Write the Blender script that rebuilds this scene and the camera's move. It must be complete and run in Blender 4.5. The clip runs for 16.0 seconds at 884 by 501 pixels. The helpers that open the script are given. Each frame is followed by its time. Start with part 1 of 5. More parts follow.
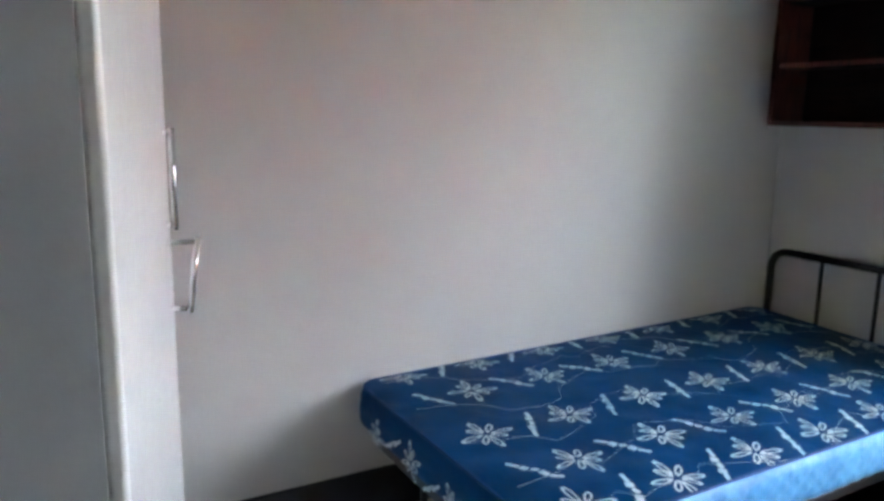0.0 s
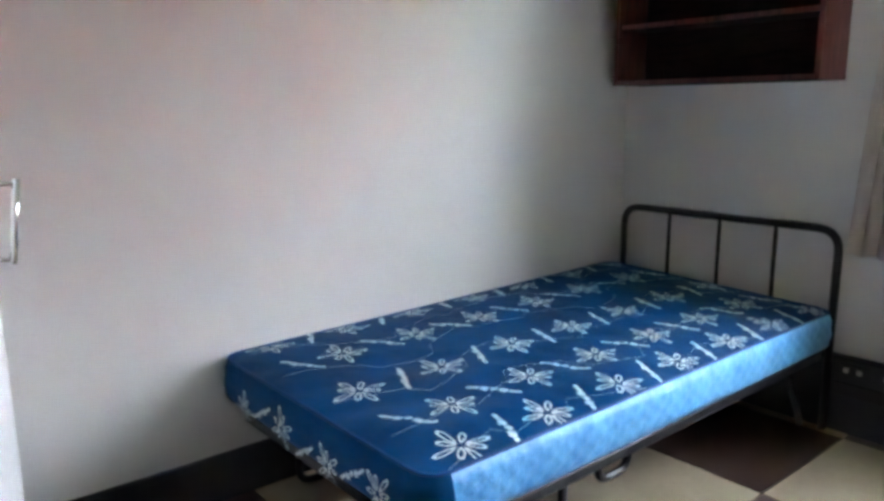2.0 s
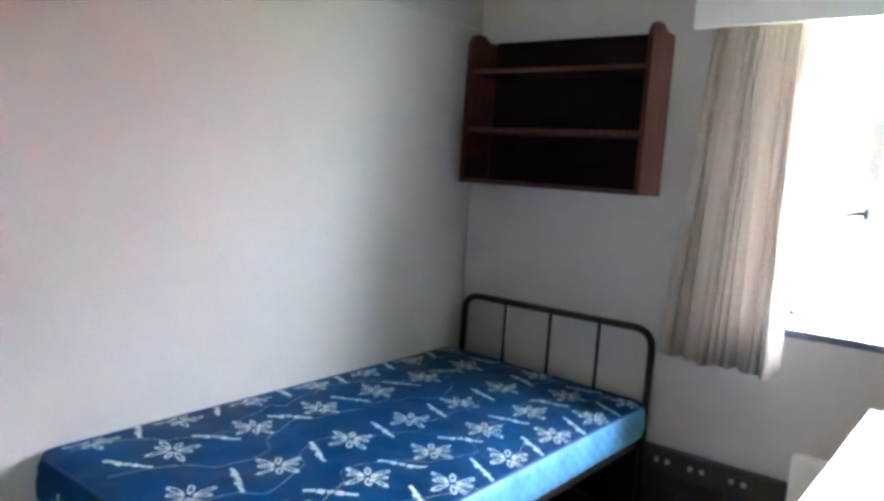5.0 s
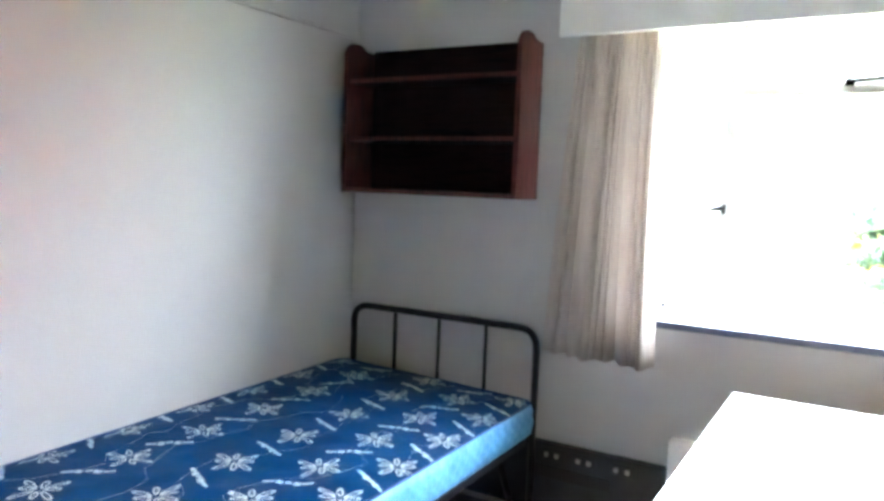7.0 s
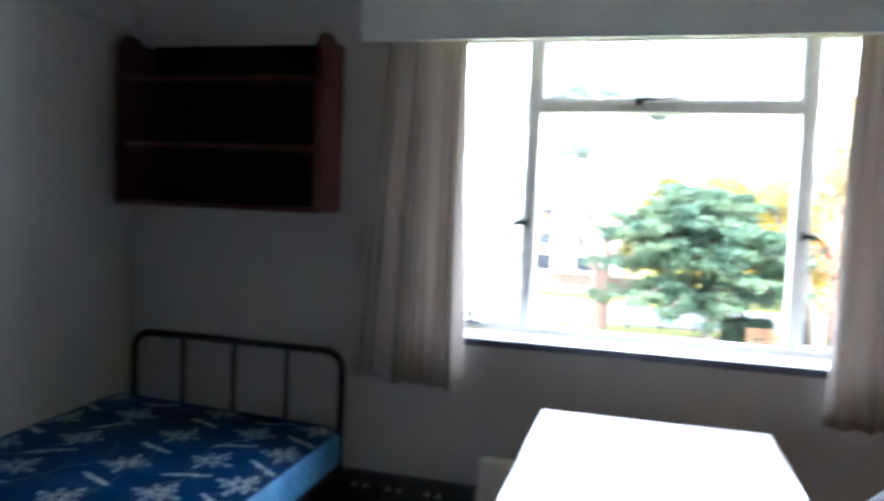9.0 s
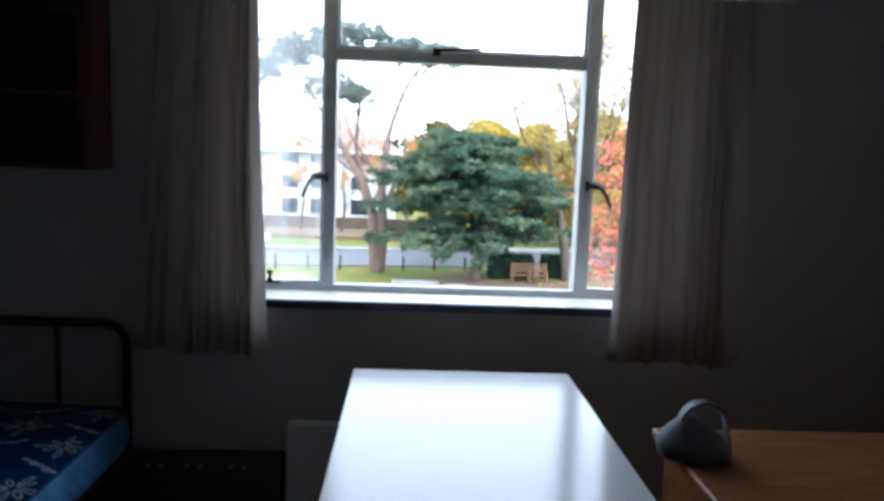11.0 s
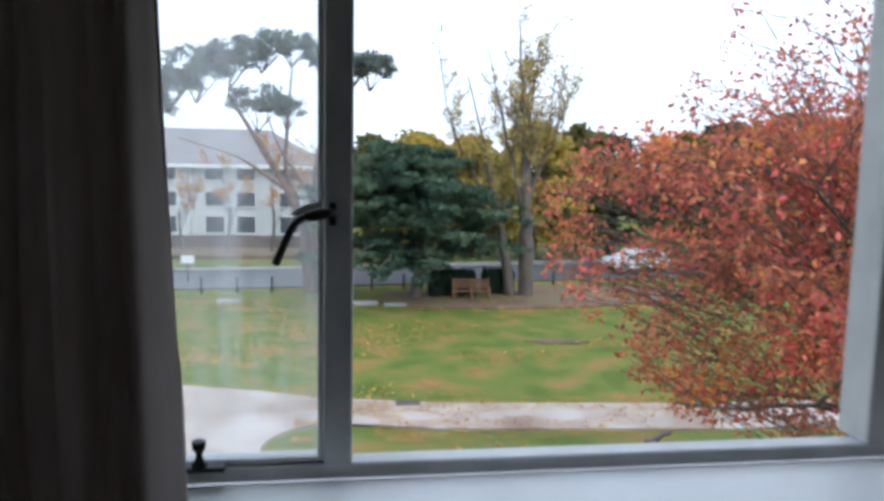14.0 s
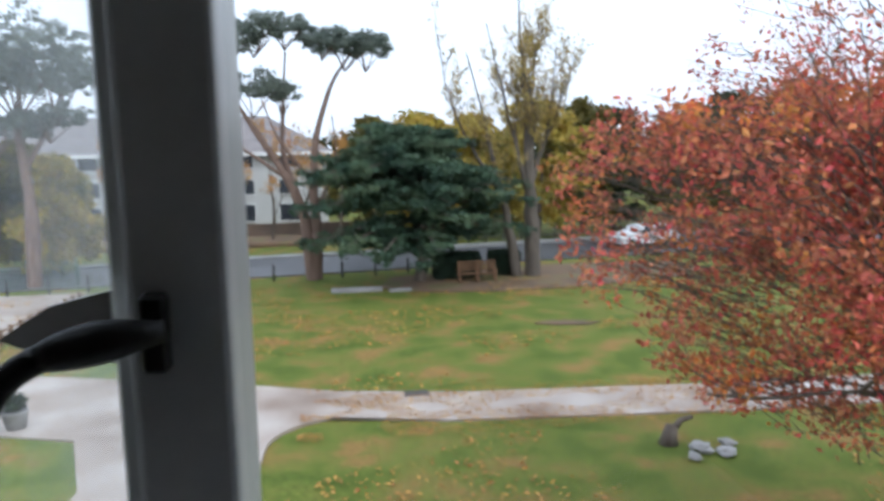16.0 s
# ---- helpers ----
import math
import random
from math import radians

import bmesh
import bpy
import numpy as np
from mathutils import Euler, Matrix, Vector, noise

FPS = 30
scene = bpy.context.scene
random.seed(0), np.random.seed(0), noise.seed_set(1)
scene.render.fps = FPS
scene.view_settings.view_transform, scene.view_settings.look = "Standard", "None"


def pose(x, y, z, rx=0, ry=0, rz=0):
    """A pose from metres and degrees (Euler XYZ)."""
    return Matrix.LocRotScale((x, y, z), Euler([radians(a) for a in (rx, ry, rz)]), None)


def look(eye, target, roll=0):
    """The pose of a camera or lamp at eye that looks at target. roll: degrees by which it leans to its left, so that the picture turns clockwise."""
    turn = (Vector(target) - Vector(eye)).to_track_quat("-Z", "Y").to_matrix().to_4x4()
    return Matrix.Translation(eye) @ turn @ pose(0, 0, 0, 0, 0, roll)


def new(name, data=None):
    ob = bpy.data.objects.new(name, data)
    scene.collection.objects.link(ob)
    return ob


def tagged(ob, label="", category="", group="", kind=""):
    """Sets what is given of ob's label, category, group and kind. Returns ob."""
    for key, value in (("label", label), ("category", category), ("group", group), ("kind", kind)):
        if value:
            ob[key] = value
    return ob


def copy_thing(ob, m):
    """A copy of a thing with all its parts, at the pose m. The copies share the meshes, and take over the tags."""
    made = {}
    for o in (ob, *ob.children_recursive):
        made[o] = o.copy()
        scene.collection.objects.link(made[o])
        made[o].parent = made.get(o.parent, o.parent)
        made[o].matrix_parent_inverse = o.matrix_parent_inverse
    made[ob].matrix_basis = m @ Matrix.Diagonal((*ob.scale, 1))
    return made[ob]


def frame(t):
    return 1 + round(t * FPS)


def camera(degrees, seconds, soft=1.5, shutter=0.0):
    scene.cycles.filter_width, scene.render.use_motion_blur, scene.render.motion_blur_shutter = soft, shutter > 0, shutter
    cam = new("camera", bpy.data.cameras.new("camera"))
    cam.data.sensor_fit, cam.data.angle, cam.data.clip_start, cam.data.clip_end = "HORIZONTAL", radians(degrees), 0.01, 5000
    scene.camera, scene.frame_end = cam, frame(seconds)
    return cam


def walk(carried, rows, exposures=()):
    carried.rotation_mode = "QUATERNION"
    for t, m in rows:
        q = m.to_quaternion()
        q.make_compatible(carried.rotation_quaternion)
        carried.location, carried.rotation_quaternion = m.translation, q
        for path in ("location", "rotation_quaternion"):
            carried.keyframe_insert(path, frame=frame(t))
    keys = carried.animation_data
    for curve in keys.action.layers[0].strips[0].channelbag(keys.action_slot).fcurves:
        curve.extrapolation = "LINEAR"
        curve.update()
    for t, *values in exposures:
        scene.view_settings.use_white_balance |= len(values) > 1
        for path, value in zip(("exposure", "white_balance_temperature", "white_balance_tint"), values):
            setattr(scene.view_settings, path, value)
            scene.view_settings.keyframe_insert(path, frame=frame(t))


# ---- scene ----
cam = camera(62.2, 16.0, soft=3.3, shutter=0.5)
PATH = [
    (0, (2.124, -2.926, 1.349), (0.415, -1.953, 0.982), 1.0),
    (0.5, (2.130, -2.942, 1.296), (0.450, -1.903, 0.983), 0.8),
    (1, (2.129, -2.930, 1.259), (0.509, -1.809, 0.914), 0.0),
    (1.5, (2.128, -2.912, 1.245), (0.584, -1.693, 0.882), -0.4),
    (2, (2.124, -2.898, 1.232), (0.617, -1.640, 0.851), -0.4),
    (2.5, (2.143, -2.920, 1.245), (0.694, -1.618, 0.792), 0.3),
    (3, (2.143, -2.917, 1.245), (0.728, -1.572, 0.809), -0.0),
    (3.5, (2.148, -2.914, 1.264), (0.805, -1.497, 0.831), -0.1),
    (4, (2.132, -2.914, 1.284), (0.836, -1.426, 0.956), 1.4),
    (4.5, (2.139, -2.926, 1.327), (0.885, -1.389, 1.069), 2.3),
    (4.7, (2.139, -2.928, 1.358), (0.893, -1.381, 1.126), 3.3),
    (6.8, (2.212, -2.879, 1.371), (1.149, -1.191, 1.216), 2.6),
    (7, (2.200, -2.888, 1.378), (1.193, -1.170, 1.195), 2.1),
    (7.5, (2.167, -2.847, 1.381), (1.150, -1.138, 1.165), 2.0),
    (8, (2.173, -2.765, 1.362), (1.186, -1.035, 1.184), 1.5),
    (8.5, (2.174, -2.720, 1.366), (1.290, -0.935, 1.188), 2.3),
    (9, (2.120, -2.716, 1.396), (1.603, -0.789, 1.256), 2.4),
    (9.3, (2.080, -2.759, 1.430), (1.813, -0.783, 1.281), 4.0),
    (9.5, (2.060, -2.771, 1.436), (1.881, -0.785, 1.273), 3.8),
    (10, (2.060, -2.771, 1.433), (1.914, -0.783, 1.272), 3.2),
    (10.2, (2.057, -2.776, 1.434), (1.968, -0.786, 1.253), 3.0),
    (12.3, (1.891, -2.017, 1.378), (2.057, -0.048, 1.069), 1.5),
    (12.5, (1.877, -1.902, 1.371), (1.994, 0.078, 1.117), 1.0),
    (13, (1.818, -1.591, 1.385), (1.909, 0.392, 1.139), 1.3),
    (13.5, (1.718, -1.299, 1.395), (2.033, 0.662, 1.161), -0.8),
    (14, (1.703, -1.019, 1.392), (1.983, 0.948, 1.166), 1.1),
    (14.5, (1.701, -0.708, 1.382), (1.947, 1.255, 1.089), 1.1),
    (15, (1.683, -0.472, 1.395), (2.049, 1.473, 1.103), -1.6),
    (15.5, (1.740, -0.291, 1.389), (1.940, 1.688, 1.180), -0.8),
    (16, (1.778, -0.201, 1.396), (2.048, 1.761, 1.117), -1.0),
]

SHIFT = 5.32
EXPOSURES = [(0, -0.42, 6500), (2, -0.12, 6500), (4.5, 0.05, 6420), (7, 0.26, 6350), (8.2, 0.2, 6350), (8.5, 0.08, 6350), (8.8, -0.3, 6200), (9.0, -1.85, 6000), (9.3, -3.4, 5900), (9.6, -3.9, 5800), (10.2, -3.9, 5800), (12.5, -4.45, 5850), (13.0, -5.0, 5900), (13.5, -5.2, 5950), (14.0, -5.45, 6000), (14.5, -5.45, 6050), (16, -5.6, 6150)]
walk(cam, [(t, look(e, a, r)) for t, e, a, r in PATH], [(t, s + SHIFT, k, 9) for t, s, k in EXPOSURES])

# ---- world and sun ----
SUN_DIR = (0.35, -0.6, 0.8)  # where the veiled sun stands
world = bpy.data.worlds.new("overcast_sky")
scene.world = world
world.use_nodes = True
wn, wl = world.node_tree.nodes, world.node_tree.links
sky = wn.new("ShaderNodeTexSky")
sky.sky_type = "NISHITA"
sky.sun_disc = False
sky.sun_elevation = math.asin(SUN_DIR[2] / math.sqrt(sum(v * v for v in SUN_DIR)))
sky.sun_rotation = math.atan2(SUN_DIR[0], SUN_DIR[1])
sky.dust_density = 6.0
veil = wn.new("ShaderNodeMix")
veil.data_type = "RGBA"
veil.inputs["Factor"].default_value = 0.8
# overcast cloud, brighter overhead than at the horizon
aim = wn.new("ShaderNodeTexCoord")
split = wn.new("ShaderNodeSeparateXYZ")
rise = wn.new("ShaderNodeMapRange")
rise.inputs["From Min"].default_value, rise.inputs["From Max"].default_value = 0.0, 1.0
rise.inputs["To Min"].default_value, rise.inputs["To Max"].default_value = 1.0, 1.35
cloud = wn.new("ShaderNodeVectorMath")
cloud.operation = "SCALE"
cloud.inputs[0].default_value = (12.4, 13.1, 15.4)
wl.new(aim.outputs["Generated"], split.inputs["Vector"])
wl.new(split.outputs["Z"], rise.inputs["Value"])
wl.new(rise.outputs["Result"], cloud.inputs["Scale"])
wl.new(cloud.outputs["Vector"], veil.inputs["B"])
wl.new(sky.outputs["Color"], veil.inputs["A"])
back = wn["Background"]
wl.new(veil.outputs["Result"], back.inputs["Color"])
SKY_STRENGTH = 0.15
back.inputs["Strength"].default_value = SKY_STRENGTH
sun = new("sun", bpy.data.lights.new("sun", "SUN"))
sun.data.energy, sun.data.angle, sun.data.color = 1.1, radians(35), (1.0, 0.97, 0.94)
sun.matrix_world = look(SUN_DIR, (0, 0, 0))


# ---- materials ----
def material(name, color, rough=0.5, metal=0.0, spec=0.5):
    m = bpy.data.materials.new(name)
    m.use_nodes = True
    b = m.node_tree.nodes["Principled BSDF"]
    b.inputs["Base Color"].default_value = (*color, 1)
    b.inputs["Roughness"].default_value = rough
    b.inputs["Metallic"].default_value = metal
    b.inputs["Specular IOR Level"].default_value = spec
    return m


def node(m, kind, **settings):
    n = m.node_tree.nodes.new(kind)
    for k, v in settings.items():
        n.inputs[k].default_value = v
    return n


def link(m, a, out, b, to):
    m.node_tree.links.new(a.outputs[out], b.inputs[to])


def coords(m, stretch=(1, 1, 1)):
    c = m.node_tree.nodes.new("ShaderNodeTexCoord")
    mp = m.node_tree.nodes.new("ShaderNodeMapping")
    mp.inputs["Scale"].default_value = stretch
    link(m, c, "Object", mp, "Vector")
    return mp


def vary(m, colors, scale=4.0, detail=6.0, stretch=(1, 1, 1), low=0.35, high=0.65, fine=0.0, bump=0.0, bump_scale=60.0, rough=None):
    """Two colours or more over a noise, a fine second noise that shifts their value, and a fine relief."""
    b = m.node_tree.nodes["Principled BSDF"]
    mp = coords(m, stretch)
    n = node(m, "ShaderNodeTexNoise", Scale=scale, Detail=detail)
    link(m, mp, "Vector", n, "Vector")
    ramp = m.node_tree.nodes.new("ShaderNodeValToRGB")
    el = ramp.color_ramp.elements
    while len(el) < len(colors):
        el.new(0.5)
    for i, c in enumerate(colors):
        el[i].position = low + (high - low) * i / (len(colors) - 1)
        el[i].color = (*c, 1)
    link(m, n, "Fac", ramp, "Fac")
    out, key = ramp, "Color"
    if fine:
        n2 = node(m, "ShaderNodeTexNoise", Scale=scale * 12, Detail=4.0)
        link(m, mp, "Vector", n2, "Vector")
        hsv = m.node_tree.nodes.new("ShaderNodeHueSaturation")
        mr = node(m, "ShaderNodeMapRange")
        mr.inputs["To Min"].default_value, mr.inputs["To Max"].default_value = 1 - fine, 1 + fine
        link(m, n2, "Fac", mr, "Value")
        link(m, mr, "Result", hsv, "Value")
        link(m, ramp, "Color", hsv, "Color")
        out = hsv
    link(m, out, key, b, "Base Color")
    if rough:
        mr = node(m, "ShaderNodeMapRange")
        mr.inputs["To Min"].default_value, mr.inputs["To Max"].default_value = rough
        link(m, n, "Fac", mr, "Value")
        link(m, mr, "Result", b, "Roughness")
    if bump:
        nb = node(m, "ShaderNodeTexNoise", Scale=bump_scale, Detail=5.0)
        link(m, mp, "Vector", nb, "Vector")
        bp = node(m, "ShaderNodeBump", Strength=bump, Distance=0.01)
        link(m, nb, "Fac", bp, "Height")
        link(m, bp, "Normal", b, "Normal")
    return m


def island_tint(m, spread_value=0.3, spread_hue=0.03):
    """Each leaf or piece of one mesh takes its own shade."""
    b = m.node_tree.nodes["Principled BSDF"]
    old = b.inputs["Base Color"].links[0].from_socket if b.inputs["Base Color"].links else None
    g = m.node_tree.nodes.new("ShaderNodeNewGeometry")
    hsv = m.node_tree.nodes.new("ShaderNodeHueSaturation")
    if old:
        m.node_tree.links.new(old, hsv.inputs["Color"])
    else:
        hsv.inputs["Color"].default_value = b.inputs["Base Color"].default_value
    for key, a, c in (("Value", 1 - spread_value, 1 + spread_value), ("Hue", 0.5 - spread_hue, 0.5 + spread_hue)):
        mr = node(m, "ShaderNodeMapRange")
        mr.inputs["To Min"].default_value, mr.inputs["To Max"].default_value = a, c
        if key == "Hue":
            w = m.node_tree.nodes.new("ShaderNodeTexWhiteNoise")
            w.noise_dimensions = "1D"
            link(m, g, "Random Per Island", w, "W")
            link(m, w, "Value", mr, "Value")
        else:
            link(m, g, "Random Per Island", mr, "Value")
        link(m, mr, "Result", hsv, key)
    link(m, hsv, "Color", b, "Base Color")
    return m


def leaf_material(name, colors, scale=0.6, glow_through=0.35, value=0.3, hue=0.02):
    m = vary(material(name, colors[0], 0.55, 0, 0.3), colors, scale=scale, detail=3)
    island_tint(m, value, hue)
    b = m.node_tree.nodes["Principled BSDF"]
    tr = m.node_tree.nodes.new("ShaderNodeBsdfTranslucent")
    mix = node(m, "ShaderNodeMixShader", Fac=glow_through)
    m.node_tree.links.new(b.inputs["Base Color"].links[0].from_socket, tr.inputs["Color"])
    link(m, b, "BSDF", mix, 1)
    link(m, tr, "BSDF", mix, 2)
    link(m, mix, "Shader", m.node_tree.nodes["Material Output"], "Surface")
    return m


M_WALL = vary(material("wall_paint", (0.78, 0.76, 0.73), 0.6), [(0.46, 0.452, 0.44), (0.495, 0.487, 0.476)], scale=1.3, fine=0.02, bump=0.12, bump_scale=90)
M_CEIL = vary(material("ceiling_paint", (0.8, 0.79, 0.77), 0.8), [(0.46, 0.452, 0.44), (0.51, 0.5, 0.487)], scale=2, bump=0.1, bump_scale=70)
M_TILE_D = vary(material("brown_tile", (0.06, 0.035, 0.025), 0.35), [(0.022, 0.011, 0.009), (0.05, 0.026, 0.02)], scale=3, fine=0.25, rough=(0.25, 0.5), bump=0.05, bump_scale=40)
M_TILE_C = vary(material("cream_tile", (0.55, 0.46, 0.31), 0.35), [(0.25, 0.2, 0.135), (0.345, 0.29, 0.21)], scale=3, fine=0.1, rough=(0.25, 0.5), bump=0.05, bump_scale=40)
M_GROUT = material("grout", (0.08, 0.06, 0.05), 0.9)
M_SKIRT = vary(material("dark_skirting", (0.05, 0.055, 0.065), 0.45), [(0.014, 0.016, 0.023), (0.03, 0.033, 0.042)], scale=5, fine=0.1)
M_WHITE = vary(material("white_gloss_paint", (0.8, 0.8, 0.79), 0.35), [(0.76, 0.76, 0.75), (0.82, 0.82, 0.81)], scale=6, fine=0.03, bump=0.05, bump_scale=40)
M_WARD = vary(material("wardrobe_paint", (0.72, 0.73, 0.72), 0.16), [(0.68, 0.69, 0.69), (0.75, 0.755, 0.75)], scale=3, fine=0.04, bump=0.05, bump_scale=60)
# wardrobe paint greyed down: the end panel's shade is put into the colour
M_PANEL_SHADE = vary(material("wardrobe_paint_shaded", (0.36, 0.38, 0.39), 0.45), [(0.22, 0.232, 0.238), (0.27, 0.282, 0.288)], scale=3, fine=0.05, bump=0.05, bump_scale=60)
M_STEEL = vary(material("window_steel_paint", (0.7, 0.7, 0.69), 0.4), [(0.5, 0.5, 0.49), (0.62, 0.62, 0.61)], scale=8, fine=0.08, bump=0.1, bump_scale=50)
M_BLACK = vary(material("black_enamel", (0.012, 0.012, 0.014), 0.4, 0, 0.3), [(0.009, 0.009, 0.01), (0.02, 0.02, 0.022)], scale=12, fine=0.2)
M_IRON = vary(material("black_iron", (0.012, 0.012, 0.012), 0.5, 0, 0.2), [(0.007, 0.007, 0.007), (0.018, 0.016, 0.015)], scale=20, fine=0.3, bump=0.2, bump_scale=90)
M_CHROME = material("chrome", (0.7, 0.7, 0.71), 0.18, 1.0)
# inner shelf wood, darkened: the shade inside the shelf is in this colour
M_SHELF_SHADE = vary(material("red_brown_wood_shaded", (0.09, 0.028, 0.02), 0.7, 0, 0.06), [(0.007, 0.003, 0.003), (0.015, 0.006, 0.0055), (0.01, 0.004, 0.0035)], scale=3, stretch=(2, 14, 14), fine=0.2, bump=0.08, bump_scale=30)
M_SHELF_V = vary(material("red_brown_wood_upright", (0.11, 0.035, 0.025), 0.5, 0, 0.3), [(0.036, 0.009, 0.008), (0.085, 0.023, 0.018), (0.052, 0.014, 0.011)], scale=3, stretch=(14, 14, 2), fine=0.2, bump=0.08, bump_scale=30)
M_LAMINATE = vary(material("pale_table_laminate", (0.62, 0.6, 0.57), 0.22, 0, 0.8), [(0.76, 0.75, 0.73), (0.8, 0.79, 0.77)], scale=2, fine=0.02, rough=(0.14, 0.2))
M_PINE = vary(material("pale_wood", (0.5, 0.33, 0.19), 0.45), [(0.42, 0.26, 0.14), (0.55, 0.38, 0.22)], scale=3, stretch=(12, 2, 12), fine=0.1, bump=0.06, bump_scale=30)
M_DARKWOOD = vary(material("dark_table_wood", (0.03, 0.02, 0.016), 0.5), [(0.02, 0.014, 0.011), (0.045, 0.03, 0.022)], scale=3, stretch=(12, 12, 2), fine=0.2)
M_DESK = vary(material("orange_brown_wood", (0.3, 0.13, 0.045), 0.4), [(0.24, 0.095, 0.03), (0.36, 0.17, 0.06)], scale=3, stretch=(2, 14, 14), fine=0.15, bump=0.06, bump_scale=30)
M_BAG = vary(material("grey_canvas", (0.2, 0.22, 0.25), 0.8), [(0.17, 0.19, 0.22), (0.25, 0.27, 0.3)], scale=9, fine=0.15, bump=0.3, bump_scale=180)
M_STRAP = vary(material("dark_strap", (0.1, 0.1, 0.11), 0.45), [(0.08, 0.08, 0.09), (0.13, 0.13, 0.14)], scale=20, bump=0.2, bump_scale=150)
M_SOCKET = material("grey_white_plastic", (0.4, 0.4, 0.4), 0.35)
M_SLOT = material("dark_slot", (0.015, 0.015, 0.018), 0.5)
M_CURTAIN = vary(material("curtain_cloth", (0.5, 0.44, 0.36), 0.85), [(0.47, 0.415, 0.375), (0.56, 0.505, 0.465)], scale=3, stretch=(5, 5, 0.6), fine=0.08, bump=0.25, bump_scale=250)
_b = M_CURTAIN.node_tree.nodes["Principled BSDF"]
_t = M_CURTAIN.node_tree.nodes.new("ShaderNodeBsdfTranslucent")
M_CURTAIN.node_tree.links.new(_b.inputs["Base Color"].links[0].from_socket, _t.inputs["Color"])
_x = node(M_CURTAIN, "ShaderNodeMixShader", Fac=0.28)
link(M_CURTAIN, _b, "BSDF", _x, 1)
link(M_CURTAIN, _t, "BSDF", _x, 2)
link(M_CURTAIN, _x, "Shader", M_CURTAIN.node_tree.nodes["Material Output"], "Surface")
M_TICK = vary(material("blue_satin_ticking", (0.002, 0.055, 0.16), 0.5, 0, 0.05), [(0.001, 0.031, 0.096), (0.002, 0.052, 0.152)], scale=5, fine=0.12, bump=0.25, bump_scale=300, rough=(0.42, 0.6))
# quilted side ticking, lightened: the satin's window sheen is in the colour
M_TICK_SHEEN = vary(material("quilted_side_with_sheen", (0.1, 0.3, 0.6), 0.38, 0, 0.6), [(0.05, 0.22, 0.46), (0.12, 0.36, 0.62)], scale=9, fine=0.15, bump=0.3, bump_scale=200, rough=(0.3, 0.5))
M_PRINT = vary(material("silver_print_thread", (0.55, 0.62, 0.66), 0.45), [(0.42, 0.5, 0.56), (0.68, 0.73, 0.75)], scale=60, fine=0.2, bump=0.3, bump_scale=400)
# the shade on the sill's front edge, painted as dark blue-grey
M_NOSE_SHADE = vary(material("sill_edge_shade", (0.06, 0.08, 0.13), 0.4), [(0.05, 0.065, 0.11), (0.08, 0.1, 0.15)], scale=8)
M_PIPE = material("dark_blue_piping", (0.004, 0.04, 0.13), 0.6, 0, 0.15)
M_GLASS = bpy.data.materials.new("window_glass")
M_GLASS.use_nodes = True
_n = M_GLASS.node_tree.nodes
_tr, _gl = _n.new("ShaderNodeBsdfTransparent"), _n.new("ShaderNodeBsdfGlossy")
_tr.inputs["Color"].default_value = (0.96, 0.98, 0.97, 1)
_gl.inputs["Roughness"].default_value = 0.02
_mx = node(M_GLASS, "ShaderNodeMixShader", Fac=0.03)
link(M_GLASS, _tr, "BSDF", _mx, 1)
link(M_GLASS, _gl, "BSDF", _mx, 2)
link(M_GLASS, _mx, "Shader", _n["Material Output"], "Surface")

# a pane with its milky reflection painted in as pale translucent streaks
M_MILKY = bpy.data.materials.new("milky_window_glass")
M_MILKY.use_nodes = True
_n = M_MILKY.node_tree.nodes
_tr, _du = _n.new("ShaderNodeBsdfTransparent"), _n.new("ShaderNodeBsdfTranslucent")
_tr.inputs["Color"].default_value = (0.95, 0.98, 0.97, 1)
_du.inputs["Color"].default_value = (0.8, 0.84, 0.86, 1)
_no = node(M_MILKY, "ShaderNodeTexNoise", Scale=9.0, Detail=3.0)
link(M_MILKY, coords(M_MILKY, (2.2, 1, 0.15)), "Vector", _no, "Vector")
_mr = node(M_MILKY, "ShaderNodeMapRange")
_mr.inputs["From Min"].default_value, _mr.inputs["From Max"].default_value = 0.35, 0.7
_mr.inputs["To Min"].default_value, _mr.inputs["To Max"].default_value = 0.03, 0.2
link(M_MILKY, _no, "Fac", _mr, "Value")
_mx = _n.new("ShaderNodeMixShader")
link(M_MILKY, _mr, "Result", _mx, "Fac")
link(M_MILKY, _tr, "BSDF", _mx, 1)
link(M_MILKY, _du, "BSDF", _mx, 2)
link(M_MILKY, _mx, "Shader", _n["Material Output"], "Surface")

M_GRASS = vary(material("autumn_lawn", (0.12, 0.15, 0.035), 0.9, 0, 0.2), [(0.08, 0.112, 0.017), (0.11, 0.137, 0.023), (0.145, 0.14, 0.03), (0.22, 0.138, 0.043)], scale=0.8, detail=14, low=0.36, high=0.66, fine=0.6, bump=0.6, bump_scale=14)
M_PATH = vary(material("damp_concrete", (0.45, 0.42, 0.38), 0.45), [(0.22, 0.155, 0.115), (0.33, 0.265, 0.22), (0.43, 0.375, 0.335)], scale=0.5, detail=8, fine=0.12, rough=(0.3, 0.7), bump=0.2, bump_scale=30)
M_ASPHALT = vary(material("wet_asphalt", (0.07, 0.072, 0.078), 0.4), [(0.06, 0.062, 0.068), (0.1, 0.102, 0.11)], scale=0.3, stretch=(0.3, 2, 1), fine=0.2, rough=(0.25, 0.6), bump=0.2, bump_scale=40)
